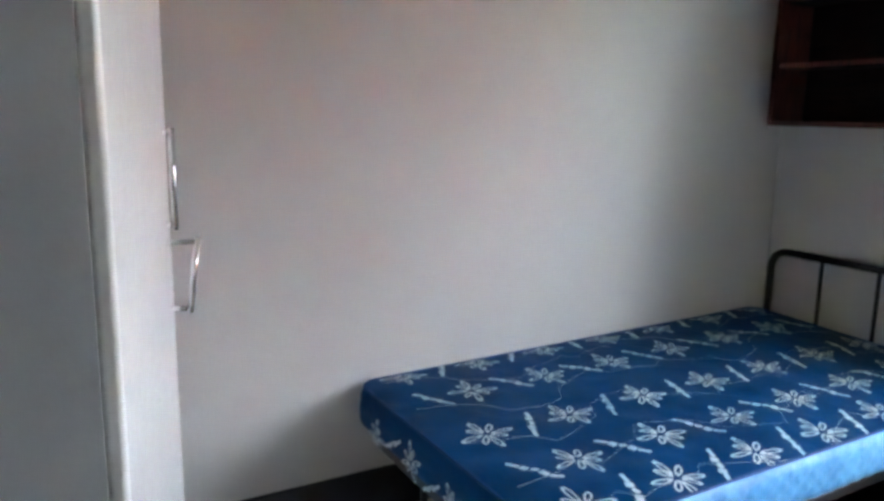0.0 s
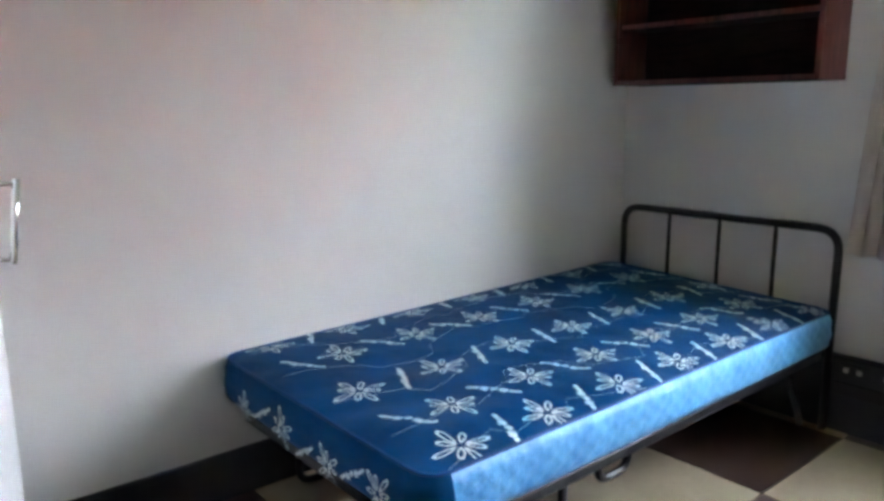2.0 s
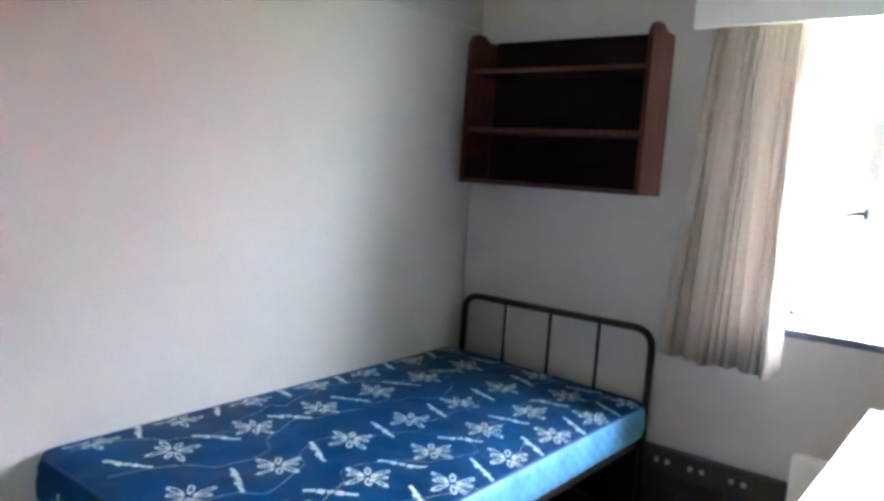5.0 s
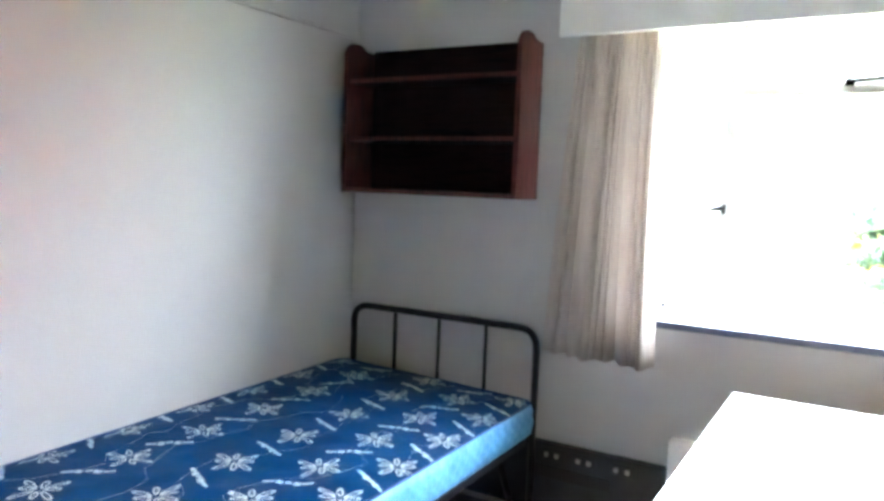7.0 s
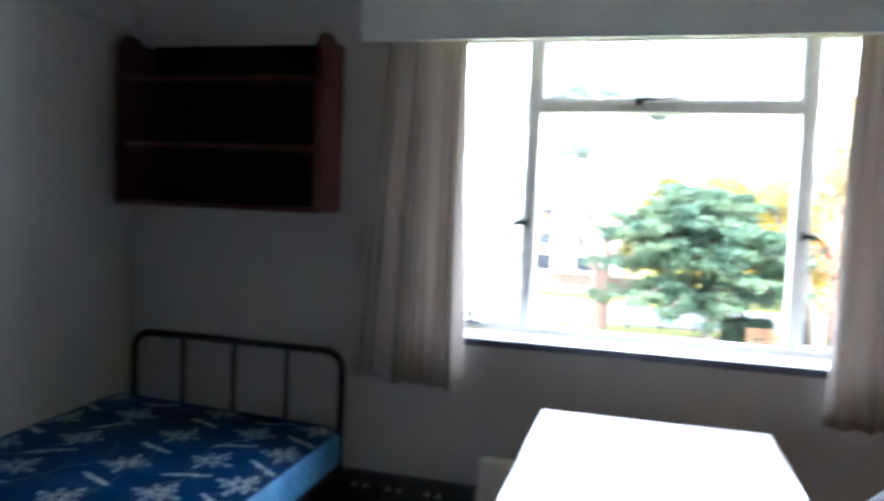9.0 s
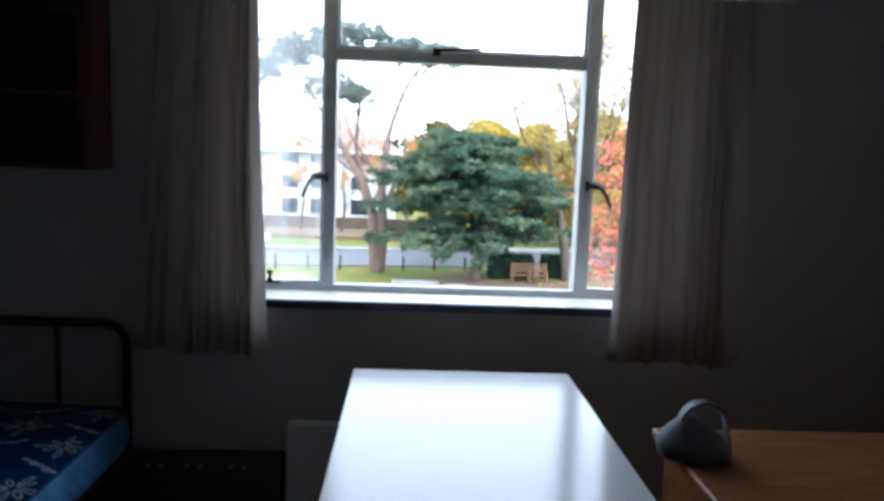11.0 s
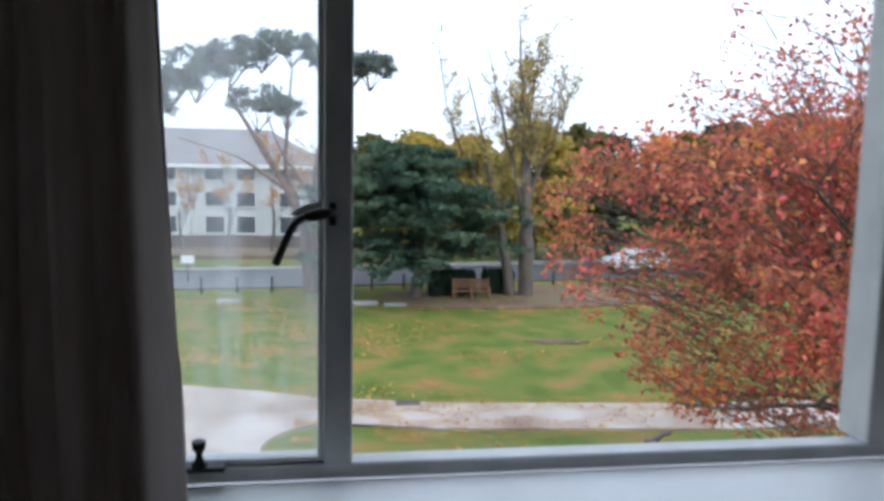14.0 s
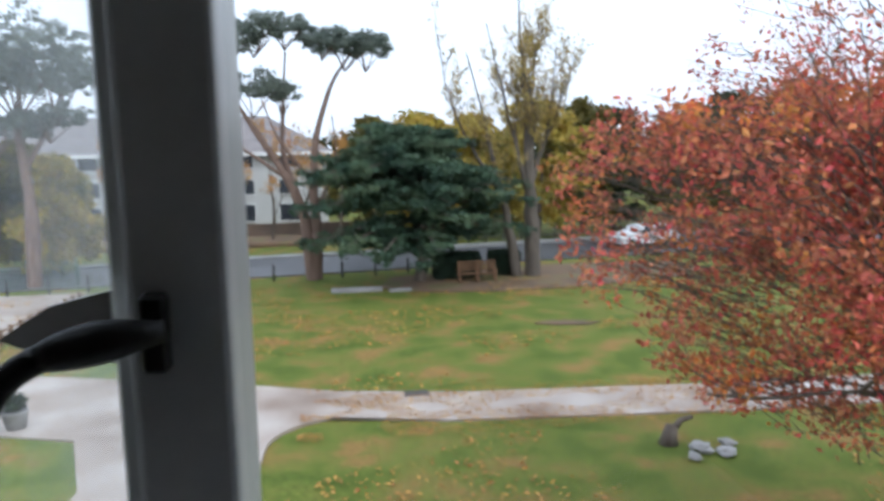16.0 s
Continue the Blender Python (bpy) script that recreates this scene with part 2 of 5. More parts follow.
M_PAVE = vary(material("pale_kerb_stone", (0.4, 0.39, 0.37), 0.7), [(0.16, 0.16, 0.15), (0.24, 0.24, 0.23)], scale=0.8, fine=0.15)
M_EARTH = vary(material("leaf_strewn_earth", (0.12, 0.08, 0.05), 0.95), [(0.09, 0.065, 0.04), (0.16, 0.1, 0.06), (0.12, 0.11, 0.04)], scale=0.6, detail=8, fine=0.4, bump=0.5, bump_scale=12)
M_RENDERWALL = vary(material("white_house_plaster", (0.72, 0.72, 0.7), 0.8), [(0.5, 0.5, 0.49), (0.6, 0.6, 0.59)], scale=0.25, fine=0.05)
M_ROOF = vary(material("grey_roof_tile", (0.2, 0.18, 0.18), 0.8), [(0.16, 0.145, 0.145), (0.24, 0.215, 0.21)], scale=0.6, stretch=(1, 1, 6), fine=0.2, bump=0.4, bump_scale=6)
M_BROWNWALL = vary(material("brown_brick_wall", (0.17, 0.12, 0.09), 0.9), [(0.12, 0.09, 0.07), (0.2, 0.14, 0.105)], scale=0.7, fine=0.25, bump=0.3, bump_scale=10)
M_DARKGLASS = material("dark_window_pane", (0.03, 0.035, 0.045), 0.15)
M_BARK = vary(material("grey_brown_bark", (0.11, 0.085, 0.065), 0.95), [(0.07, 0.052, 0.04), (0.15, 0.12, 0.095)], scale=2.5, stretch=(4, 4, 0.6), fine=0.3, bump=0.8, bump_scale=14)
M_BARK_P = vary(material("pink_brown_pine_bark", (0.19, 0.12, 0.09), 0.95), [(0.12, 0.075, 0.058), (0.24, 0.16, 0.125)], scale=2.5, stretch=(4, 4, 0.6), fine=0.3, bump=0.8, bump_scale=12)
M_BARK_L = vary(material("pale_grey_bark", (0.2, 0.18, 0.15), 0.95), [(0.065, 0.052, 0.043), (0.15, 0.124, 0.1)], scale=2.5, stretch=(4, 4, 0.6), fine=0.3, bump=0.8, bump_scale=12)
M_NEEDLE = leaf_material("pine_needles", [(0.17, 0.205, 0.175), (0.27, 0.305, 0.26)], glow_through=0.6, value=0.35)
M_CEDAR = leaf_material("cedar_needles", [(0.03, 0.065, 0.045), (0.065, 0.115, 0.07), (0.12, 0.17, 0.095)], scale=0.5, value=0.4)
M_YELLOW = leaf_material("yellow_leaves", [(0.3, 0.22, 0.045), (0.5, 0.37, 0.07), (0.2, 0.19, 0.055)], scale=0.5, value=0.35)
M_STRAW = leaf_material("straw_yellow_leaves", [(0.4, 0.3, 0.1), (0.55, 0.42, 0.14), (0.32, 0.24, 0.11)], scale=0.6, glow_through=0.5, value=0.35)
M_OLIVE = leaf_material("olive_leaves", [(0.06, 0.075, 0.025), (0.17, 0.14, 0.035), (0.1, 0.11, 0.035)], scale=0.3, value=0.4)
M_DARKLEAF = leaf_material("dark_green_leaves", [(0.025, 0.042, 0.024), (0.05, 0.07, 0.035)], scale=0.3, value=0.4)
M_RED = leaf_material("red_orange_leaves", [(0.56, 0.11, 0.07), (0.66, 0.2, 0.125), (0.4, 0.13, 0.075), (0.68, 0.24, 0.07)], scale=0.9, glow_through=0.45, value=0.45, hue=0.025)
M_RUST = leaf_material("fallen_leaves", [(0.42, 0.19, 0.055), (0.56, 0.32, 0.09)], scale=0.5, value=0.4)
M_HEDGE = leaf_material("hedge_leaves", [(0.012, 0.03, 0.018), (0.03, 0.055, 0.028)], scale=1.0, value=0.4)
M_BENCH = vary(material("weathered_orange_wood", (0.3, 0.17, 0.09), 0.7), [(0.13, 0.065, 0.032), (0.22, 0.12, 0.06)], scale=2, stretch=(1, 8, 8), fine=0.2)
M_POST = vary(material("dark_painted_post", (0.04, 0.04, 0.04), 0.6), [(0.03, 0.03, 0.03), (0.06, 0.06, 0.06)], scale=5)
M_CAR = material("white_car_paint", (0.75, 0.76, 0.77), 0.2)
M_TYRE = material("tyre_rubber", (0.02, 0.02, 0.02), 0.8)
M_GREENMESH = vary(material("green_fence_paint", (0.03, 0.12, 0.09), 0.6), [(0.025, 0.1, 0.075), (0.05, 0.15, 0.11)], scale=2)
M_STONE = vary(material("pale_stone", (0.4, 0.39, 0.38), 0.8), [(0.2, 0.19, 0.18), (0.34, 0.33, 0.32)], scale=2, fine=0.2, bump=0.4, bump_scale=8)


# ---- mesh helpers ----
def box(bm, x0, x1, y0, y1, z0, z1, bevel=0.0, seg=1, m=None):
    made = bmesh.ops.create_cube(bm, size=1.0)["verts"]
    for v in made:
        v.co = Vector(((x0 + x1) / 2 + v.co.x * (x1 - x0), (y0 + y1) / 2 + v.co.y * (y1 - y0), (z0 + z1) / 2 + v.co.z * (z1 - z0)))
    if m is not None:
        bmesh.ops.transform(bm, matrix=m, verts=made)
    if bevel:
        edges = list({e for v in made for e in v.link_edges})
        bmesh.ops.bevel(bm, geom=edges, offset=bevel, segments=seg, affect="EDGES", profile=0.5)
    return bm


def boxes(*args, bevel=0.0, seg=1):
    bm = bmesh.new()
    for a in args:
        box(bm, *a, bevel=bevel, seg=seg)
    return bm


def tube(bm, pts, radii, sides=8, cap=True):
    """A round bar through points; radii is one number or one per point."""
    pts = [Vector(p) for p in pts]
    if isinstance(radii, (int, float)):
        radii = [radii] * len(pts)
    rings, side = [], None
    for i, p in enumerate(pts):
        d = (pts[min(i + 1, len(pts) - 1)] - pts[max(i - 1, 0)]).normalized()
        if side is None:
            side = d.orthogonal().normalized()
        side = (side - d * side.dot(d)).normalized()
        up = d.cross(side)
        rings.append([bm.verts.new(p + (side * math.cos(a) + up * math.sin(a)) * radii[i]) for a in (2 * math.pi * k / sides for k in range(sides))])
    for a, b in zip(rings, rings[1:]):
        for k in range(sides):
            f = bm.faces.new((a[k], a[(k + 1) % sides], b[(k + 1) % sides], b[k]))
            f.smooth = True
    if cap:
        bm.faces.new(rings[0][::-1])
        bm.faces.new(rings[-1])
    return bm


def rounded(corners, radius, steps=6):
    """A line through corners with the inner ones rounded."""
    c = [Vector(p) for p in corners]
    out = [c[0]]
    for a, b, d in zip(c, c[1:], c[2:]):
        u, v = (a - b).normalized(), (d - b).normalized()
        p, q = b + u * radius, b + v * radius
        for k in range(steps + 1):
            s = k / steps
            out.append(p * (1 - s) ** 2 + b * 2 * s * (1 - s) + q * s * s)
    return out + [c[-1]]


def finish(bm, name):
    bmesh.ops.recalc_face_normals(bm, faces=bm.faces)
    me = bpy.data.meshes.new(name)
    bm.to_mesh(me)
    bm.free()
    return me


def part(name, bm, mat, parent=None, label=""):
    ob = new(name, finish(bm, name))
    ob.data.materials.append(mat)
    if parent is not None:
        ob.parent = parent
    return tagged(ob, label)


def thing(name, label, category, at=(0, 0, 0), group="", kind=""):
    ob = new(name)
    ob.empty_display_size = 0.05
    ob.location = at
    return tagged(ob, label, category, group, kind)


def solid(name, bm, mat, label, category, group="", kind=""):
    return tagged(part(name, bm, mat), label, category, group, kind)


def mesh_arrays(name, verts, faces, mat, parent=None, smooth=False):
    me = bpy.data.meshes.new(name)
    me.from_pydata([tuple(v) for v in verts], [], [tuple(f) for f in faces])
    me.materials.append(mat)
    ob = new(name, me)
    if parent is not None:
        ob.parent = parent
    return ob


rng = np.random.default_rng(7)


def leaf_quads(centers, size, flat=0.0, spread=0.5):
    """A small bent leaf at each centre: four corners, free tilt; flat pulls it level."""
    n = len(centers)
    a = rng.normal(size=(n, 3))
    a[:, 2] *= 1 - flat
    a /= np.linalg.norm(a, axis=1)[:, None] + 1e-9
    b = rng.normal(size=(n, 3))
    b[:, 2] *= 1 - flat
    b -= a * (a * b).sum(1)[:, None]
    b /= np.linalg.norm(b, axis=1)[:, None] + 1e-9
    s = (size * (1 + spread * rng.uniform(-1, 1, n)))[:, None]
    bend = np.cross(a, b) * s * 0.25
    v = np.stack([centers - a * s, centers - b * s * 0.55 + bend, centers + a * s, centers + b * s * 0.55 + bend], 1).reshape(-1, 3)
    f = np.arange(4 * n).reshape(-1, 4)
    return v, f


def crown(parent, centers, size, mat, flat=0.0, spread=0.5, name="crown"):
    v, f = leaf_quads(np.asarray(centers, float), size, flat, spread)
    return mesh_arrays(name, v, f, mat, parent)


def clump(center, radii, n, hollow=0.3):
    """Points in an uneven ball, denser towards its skin."""
    d = rng.normal(size=(n, 3))
    d /= np.linalg.norm(d, axis=1)[:, None]
    r = (hollow + (1 - hollow) * rng.random(n) ** 0.6)[:, None]
    return np.asarray(center) + d * r * np.asarray(radii)


def limbs(start, way, length, radius, depth, kids=3, bend=0.35, spread=0.7, rise=0.15, seed=0, shrink=0.68):
    """A branching skeleton: lists of (points, radii), and the tips."""
    rnd = random.Random(seed)
    lines, tips = [], []

    def grow(p, d, ln, r, level):
        pts, rad = [p.copy()], [r]
        for k in range(4):
            d = (d + Vector((rnd.uniform(-1, 1), rnd.uniform(-1, 1), rnd.uniform(-1, 1))) * bend * 0.4 + Vector((0, 0, rise * 0.3))).normalized()
            p = p + d * ln / 4
            pts.append(p.copy())
            rad.append(r * (1 - 0.45 * (k + 1) / 4))
        lines.append((pts, rad))
        if level <= 1:
            tips.extend(pts[1:])
        if level == 0:
            return
        for k in range(kids):
            w = (d + Vector((rnd.uniform(-1, 1), rnd.uniform(-1, 1), rnd.uniform(-0.6, 0.8))) * spread).normalized()
            grow(pts[rnd.randint(2, 4)], w, ln * shrink * rnd.uniform(0.75, 1.15), rad[-1] * 0.75, level - 1)

    grow(Vector(start), Vector(way).normalized(), length, radius, depth)
    return lines, [tuple(t) for t in tips]


def wood(parent, lines, mat, name="trunk", sides=7):
    bm = bmesh.new()
    for pts, rad in lines:
        tube(bm, pts, rad, sides if rad[0] > 0.06 else 4, cap=False)
    return part(name, bm, mat, parent)


# ---- the room ----
ROOM_X, ROOM_Y, ROOM_Z = 3.9, -4.5, 2.55
WX0, WX1, WZ0, WZ1 = 1.28, 3.09, 0.88, 2.06  # window opening
GROUND = -5.3


def structure(name, bm, mat, label):
    return solid(name, bm, mat, label, name.split("_")[0], kind="structure")


structure("wall_west", boxes((-0.2, 0, ROOM_Y - 0.2, 0.24, -0.2, ROOM_Z + 0.2)), M_WALL, "off-white painted plaster wall beside the bed")
structure("wall_north", boxes((0, WX0, 0, 0.24, -0.2, ROOM_Z + 0.2), (WX1, ROOM_X, 0, 0.24, -0.2, ROOM_Z + 0.2), (WX0, WX1, 0, 0.24, -0.2, WZ0 - 0.03), (WX0, WX1, 0, 0.24, WZ1, ROOM_Z + 0.2)), M_WALL, "off-white painted window wall")
structure("wall_east", boxes((ROOM_X, ROOM_X + 0.2, ROOM_Y - 0.2, 0.24, -0.2, ROOM_Z + 0.2)), M_WALL, "off-white painted plaster wall")
structure("wall_south", boxes((0, ROOM_X, ROOM_Y - 0.2, ROOM_Y, -0.2, ROOM_Z + 0.2)), M_WALL, "off-white painted plaster wall facing the window")
structure("ceiling", boxes((0, ROOM_X, ROOM_Y, 0, ROOM_Z, ROOM_Z + 0.2)), M_CEIL, "plain white painted ceiling")
structure("wall_outer", boxes((-0.2, ROOM_X + 0.2, ROOM_Y - 0.2, 0.24, GROUND - 0.3, -0.2)), M_WALL, "plain storey below the room")
floor = structure("floor", boxes((0, ROOM_X, ROOM_Y, 0, -0.2, -0.006)), M_GROUT, "checkerboard floor of brown and cream tiles")
# picture rail: a thin painted ledge along the west wall
structure("trim_rail", boxes((0, 0.009, ROOM_Y, 0, 2.045, 2.062), bevel=0.003), M_WALL, "thin painted picture rail")
structure("baseboard_west", boxes((0, 0.018, -2.86, 0, -0.004, 0.158), bevel=0.004), M_SKIRT, "dark grey painted skirting board")


def wall_duct():
    t = thing("skirting_duct", "dark grey wall duct with three double sockets", "trunking")
    part("duct_body", boxes((0.02, 1.575, -0.045, 0, -0.004, 0.298), bevel=0.006), M_SKIRT, t)
    part("duct_channel", boxes((1.0, 1.36, -0.0505, -0.0455, 0.15, 0.2), bevel=0.001), M_SLOT, t, "dark recessed channel")
    for x in (1.11, 1.25, 1.41):
        s = part("socket_plate", boxes((x - 0.05, x + 0.05, -0.052, -0.0455, 0.23, 0.276), bevel=0.002), M_SKIRT, t, "grey double socket plate")
        for dx in (-0.024, 0.022):
            part("socket_switch", boxes((x + dx - 0.009, x + dx + 0.009, -0.058, -0.0525, 0.244, 0.263), bevel=0.001), M_SOCKET, s, "white rocker switch")
    return t


wall_duct()
wb = thing("wall_box", "white painted box on the wall above the duct", "box")
part("box_body", boxes((1.585, 1.86, -0.06, 0, 0.0, 0.42), bevel=0.006), M_WHITE, wb)
part("box_cover", boxes((1.6, 1.845, -0.066, -0.0605, 0.3, 0.405), bevel=0.002), M_WHITE, wb)


# ---- the window ----
def steel_window():
    w = thing("window_1", "white steel casement window with black iron handles", "window", kind="structure")
    y0, y1 = 0.145, 0.19
    part("window_frame", boxes((WX0, WX0 + 0.035, y0, y1, WZ0, WZ1), (WX1 - 0.035, WX1, y0, y1, WZ0, WZ1), (WX0 + 0.035, WX1 - 0.035, y0, y1, WZ0, WZ0 + 0.026), (WX0 + 0.035, WX1 - 0.035, y0, y1, WZ1 - 0.035, WZ1), bevel=0.003), M_STEEL, w)
    for x in (1.703, 2.675):
        part("mullion", boxes((x - 0.023, x + 0.023, y0 - 0.006, y1 + 0.03, WZ0 + 0.026, WZ1 - 0.035), bevel=0.004, seg=2), M_STEEL, w)
    part("transom", boxes((1.7265, 2.6515, y0 - 0.004, y1, 1.747, 1.79), bevel=0.003), M_STEEL, w)
    # sashes: two tall side casements and the top light
    for a, b, c, d in ((WX0 + 0.037, 1.6795, WZ0 + 0.028, WZ1 - 0.037), (2.7, WX1 - 0.037, WZ0 + 0.028, WZ1 - 0.037), (1.7275, 2.6505, 1.792, WZ1 - 0.037)):
        t = 0.009
        s = part("sash", boxes((a, a + t, y0 + 0.006, y1 - 0.006, c, d), (b - t, b, y0 + 0.006, y1 - 0.006, c, d), (a + t, b - t, y0 + 0.006, y1 - 0.006, c, c + t), (a + t, b - t, y0 + 0.006, y1 - 0.006, d - t, d), bevel=0.002), M_STEEL, w)
        p = part("pane", boxes((a + t, b - t, 0.164, 0.168, c + t, d - t)), M_MILKY if a < 1.5 else M_GLASS, s, "glass with a milky reflection painted in streaks" if a < 1.5 else "clear window glass")
        p.visible_shadow = False
    p = part("pane", boxes((1.7265, 2.6515, 0.164, 0.168, WZ0 + 0.026, 1.747)), M_GLASS, w, "large clear fixed pane")
    p.visible_shadow = False
    # cockspur handles on the mullions
    for x, s in ((1.7, -1), (2.675, 1)):
        bm = boxes((x + s * 0.006 - 0.006, x + s * 0.006 + 0.006, 0.128, 0.1385, 1.298, 1.334), bevel=0.002)
        h = part("handle_plate", bm, M_IRON, w, "black iron handle plate")
        bm = bmesh.new()
        path = rounded([(x + s * 0.0, 0.124, 1.319), (x + s * 0.03, 0.115, 1.317), (x + s * 0.062, 0.11, 1.309), (x + s * 0.092, 0.108, 1.24)], 0.02, 5)
        n = len(path)
        tube(bm, path, [0.005 + 0.0045 * math.sin(math.pi * min(1, k / n * 2.2)) if k < n * 0.45 else 0.0062 for k in range(n)], 10)
        part("lever", bm, M_IRON, h, "bent black iron lever")
        bm = bmesh.new()
        f = bm.faces.new([bm.verts.new((x + s * u, 0.136, z)) for u, z in ((0.024, 1.336), (0.05, 1.33), (0.072, 1.316), (0.05, 1.306), (0.024, 1.303))])
        g = bmesh.ops.extrude_face_region(bm, geom=[f])
        bmesh.ops.translate(bm, vec=(0, -0.003, 0), verts=[v for v in g["geom"] if isinstance(v, bmesh.types.BMVert)])
        part("cam_plate", bm, M_STEEL, h, "painted wedge plate")
    # stays at the foot of the side casements and on the top light
    for x in (1.487, 2.86):
        bm = boxes((x - 0.035, x + 0.04, 0.12, 0.144, 0.909, 0.917), bevel=0.001)
        tube(bm, [(x, 0.13, 0.915), (x, 0.13, 0.93), (x, 0.13, 0.938), (x, 0.13, 0.945), (x, 0.13, 0.958)], [0.013, 0.006, 0.005, 0.01, 0.011], 10)
        part("casement_stay", bm, M_IRON, w, "black casement stay with peg")
    bm = boxes((2.075, 2.105, 0.11, 0.146, 1.776, 1.8), bevel=0.002)
    tube(bm, rounded([(2.09, 0.112, 1.792), (2.16, 0.105, 1.797), (2.25, 0.1, 1.8)], 0.03), [0.007] * 4 + [0.005] * 5, 8)
    part("fanlight_stay", bm, M_IRON, w, "black stay arm of the top light")
    part("window_sill", boxes((WX0 - 0.02, WX1 + 0.02, -0.026, 0.143, WZ0 - 0.03, WZ0), bevel=0.002), M_WHITE, w, "white painted window sill")
    # strip in the painted shade colour along the sill's front
    part("sill_nose", boxes((WX0 - 0.02, WX1 + 0.02, -0.036, -0.0265, WZ0 - 0.032, WZ0 - 0.002), bevel=0.003, seg=2), M_NOSE_SHADE, w, "sill front edge, its shade painted blue-grey")
    return w


steel_window()


# ---- curtains and pelmet ----
def curtain(x0, x1, seed, label, flare=(0.0, 0.0)):
    rnd = random.Random(seed)
    t = thing("curtain", label, "curtain", group="curtains at the window")
    bm = bmesh.new()
    nx, nz = 180, 24
    ph = [rnd.uniform(0, 6.28) for _ in range(4)]
    rows = []
    for j in range(nz + 1):
        v = j / nz
        z = 1.985 - v * 1.285
        row = []
        for i in range(nx + 1):
            u = i / nx
            # broad soft folds of uneven width with narrow creases between them
            p = math.pi * (9.0 * u + 0.55 * math.sin(u * 8 + ph[0]) + 0.35 * math.sin(u * 17 + ph[1] + 0.8 * v)) + ph[2]
            deep = (0.024 + 0.034 * v) * (0.75 + 0.45 * math.sin(u * 11 + ph[1]))
            fold = 0.02 - deep * abs(math.sin(p)) ** 0.55 - 0.006 * (1 - v) * math.sin(u * 6.283 * 12 + ph[2])
            fold -= 0.03 * v * max(0.0, math.sin(math.pi * min(1.0, max(0.0, (u - 0.66) / 0.34))))
            lean = 0.02 * math.sin(v * 3.1 + ph[3])
            wide = (flare[1] * u - flare[0] * (1 - u)) * v
            row.append(bm.verts.new((x0 + (x1 - x0) * u + wide + lean * 0.3, -0.075 - 0.012 * v + fold, z + 0.006 * math.sin(u * 40) * v)))
        rows.append(row)
    for a, b in zip(rows, rows[1:]):
        for i in range(nx):
            bm.faces.new((a[i], a[i + 1], b[i + 1], b[i])).smooth = True
    o = part("cloth", bm, M_CURTAIN, t)
    s = o.modifiers.new("thick", "SOLIDIFY")
    s.thickness = 0.003
    bm = bmesh.new()
    tube(bm, [(x0 - 0.02, -0.07, 1.992), (x1 + 0.02, -0.07, 1.992)], 0.007, 8)
    part("rail", bm, M_WHITE, t, "white curtain rail")
    return t


curtain(1.15, 1.485, 3, "pleated beige curtain drawn open beside the shelf", (0.1, 0.03))
curtain(2.768, 3.2, 8, "pleated beige curtain drawn open on the far window edge", (0.03, 0.02))
pelmet = thing("pelmet", "white painted wooden pelmet box over the window", "pelmet")
part("front_board", boxes((1.09, 3.28, -0.155, -0.135, 1.962, 2.14), bevel=0.003), M_WHITE, pelmet)
for x in (1.09, 3.26):
    part("end_board", boxes((x, x + 0.02, -0.1345, 0, 1.995, 2.14), bevel=0.002), M_WHITE, pelmet)
part("top_board", boxes((1.09, 3.28, -0.155, 0, 2.1405, 2.155), bevel=0.003), M_WHITE, pelmet)


# ---- the wall shelf ----
def wall_shelf():
    t = thing("wall_shelf", "dark red-brown wooden wall shelf, empty", "shelf", (0.085, 0, 1.323))
    W, H, D, T = 0.878, 0.672, 0.213, 0.02
    for x in (0, W - T):
        bm = bmesh.new()
        # side panel with its top front corner rounded and a step down to the back
        prof = [(0, 0), (0, H - 0.022), (-0.06, H - 0.022), (-0.085, H - 0.016), (-0.1, H - 0.004), (-0.12, H), (-0.165, H), (-0.19, H - 0.012), (-D, H - 0.045), (-D, 0)]
        f = bm.faces.new([bm.verts.new((x, y, z)) for y, z in prof])
        g = bmesh.ops.extrude_face_region(bm, geom=[f])
        bmesh.ops.translate(bm, vec=(T, 0, 0), verts=[v for v in g["geom"] if isinstance(v, bmesh.types.BMVert)])
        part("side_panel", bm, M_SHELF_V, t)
    # boards and back panel carry the painted inner shade, the edging does not
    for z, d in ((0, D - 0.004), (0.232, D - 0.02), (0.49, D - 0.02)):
        part("shelf_board", boxes((T, W - T, -d + 0.003, -0.012, z, z + T), bevel=0.002), M_SHELF_SHADE, t)
        part("edging", boxes((T, W - T, -d, -d + 0.0028, z, z + T), bevel=0.0008), M_SHELF_V, t, "red-brown front edge, lighter than the shade-painted boards")
    part("back_panel", boxes((T, W - T, -0.011, -0.002, 0, H - 0.012), bevel=0.001), M_SHELF_SHADE, t)
    return t


wall_shelf()


# ---- the bed ----
BX0, BX1, BY0, BY1 = 0.066, 1.022, -2.05, -0.065


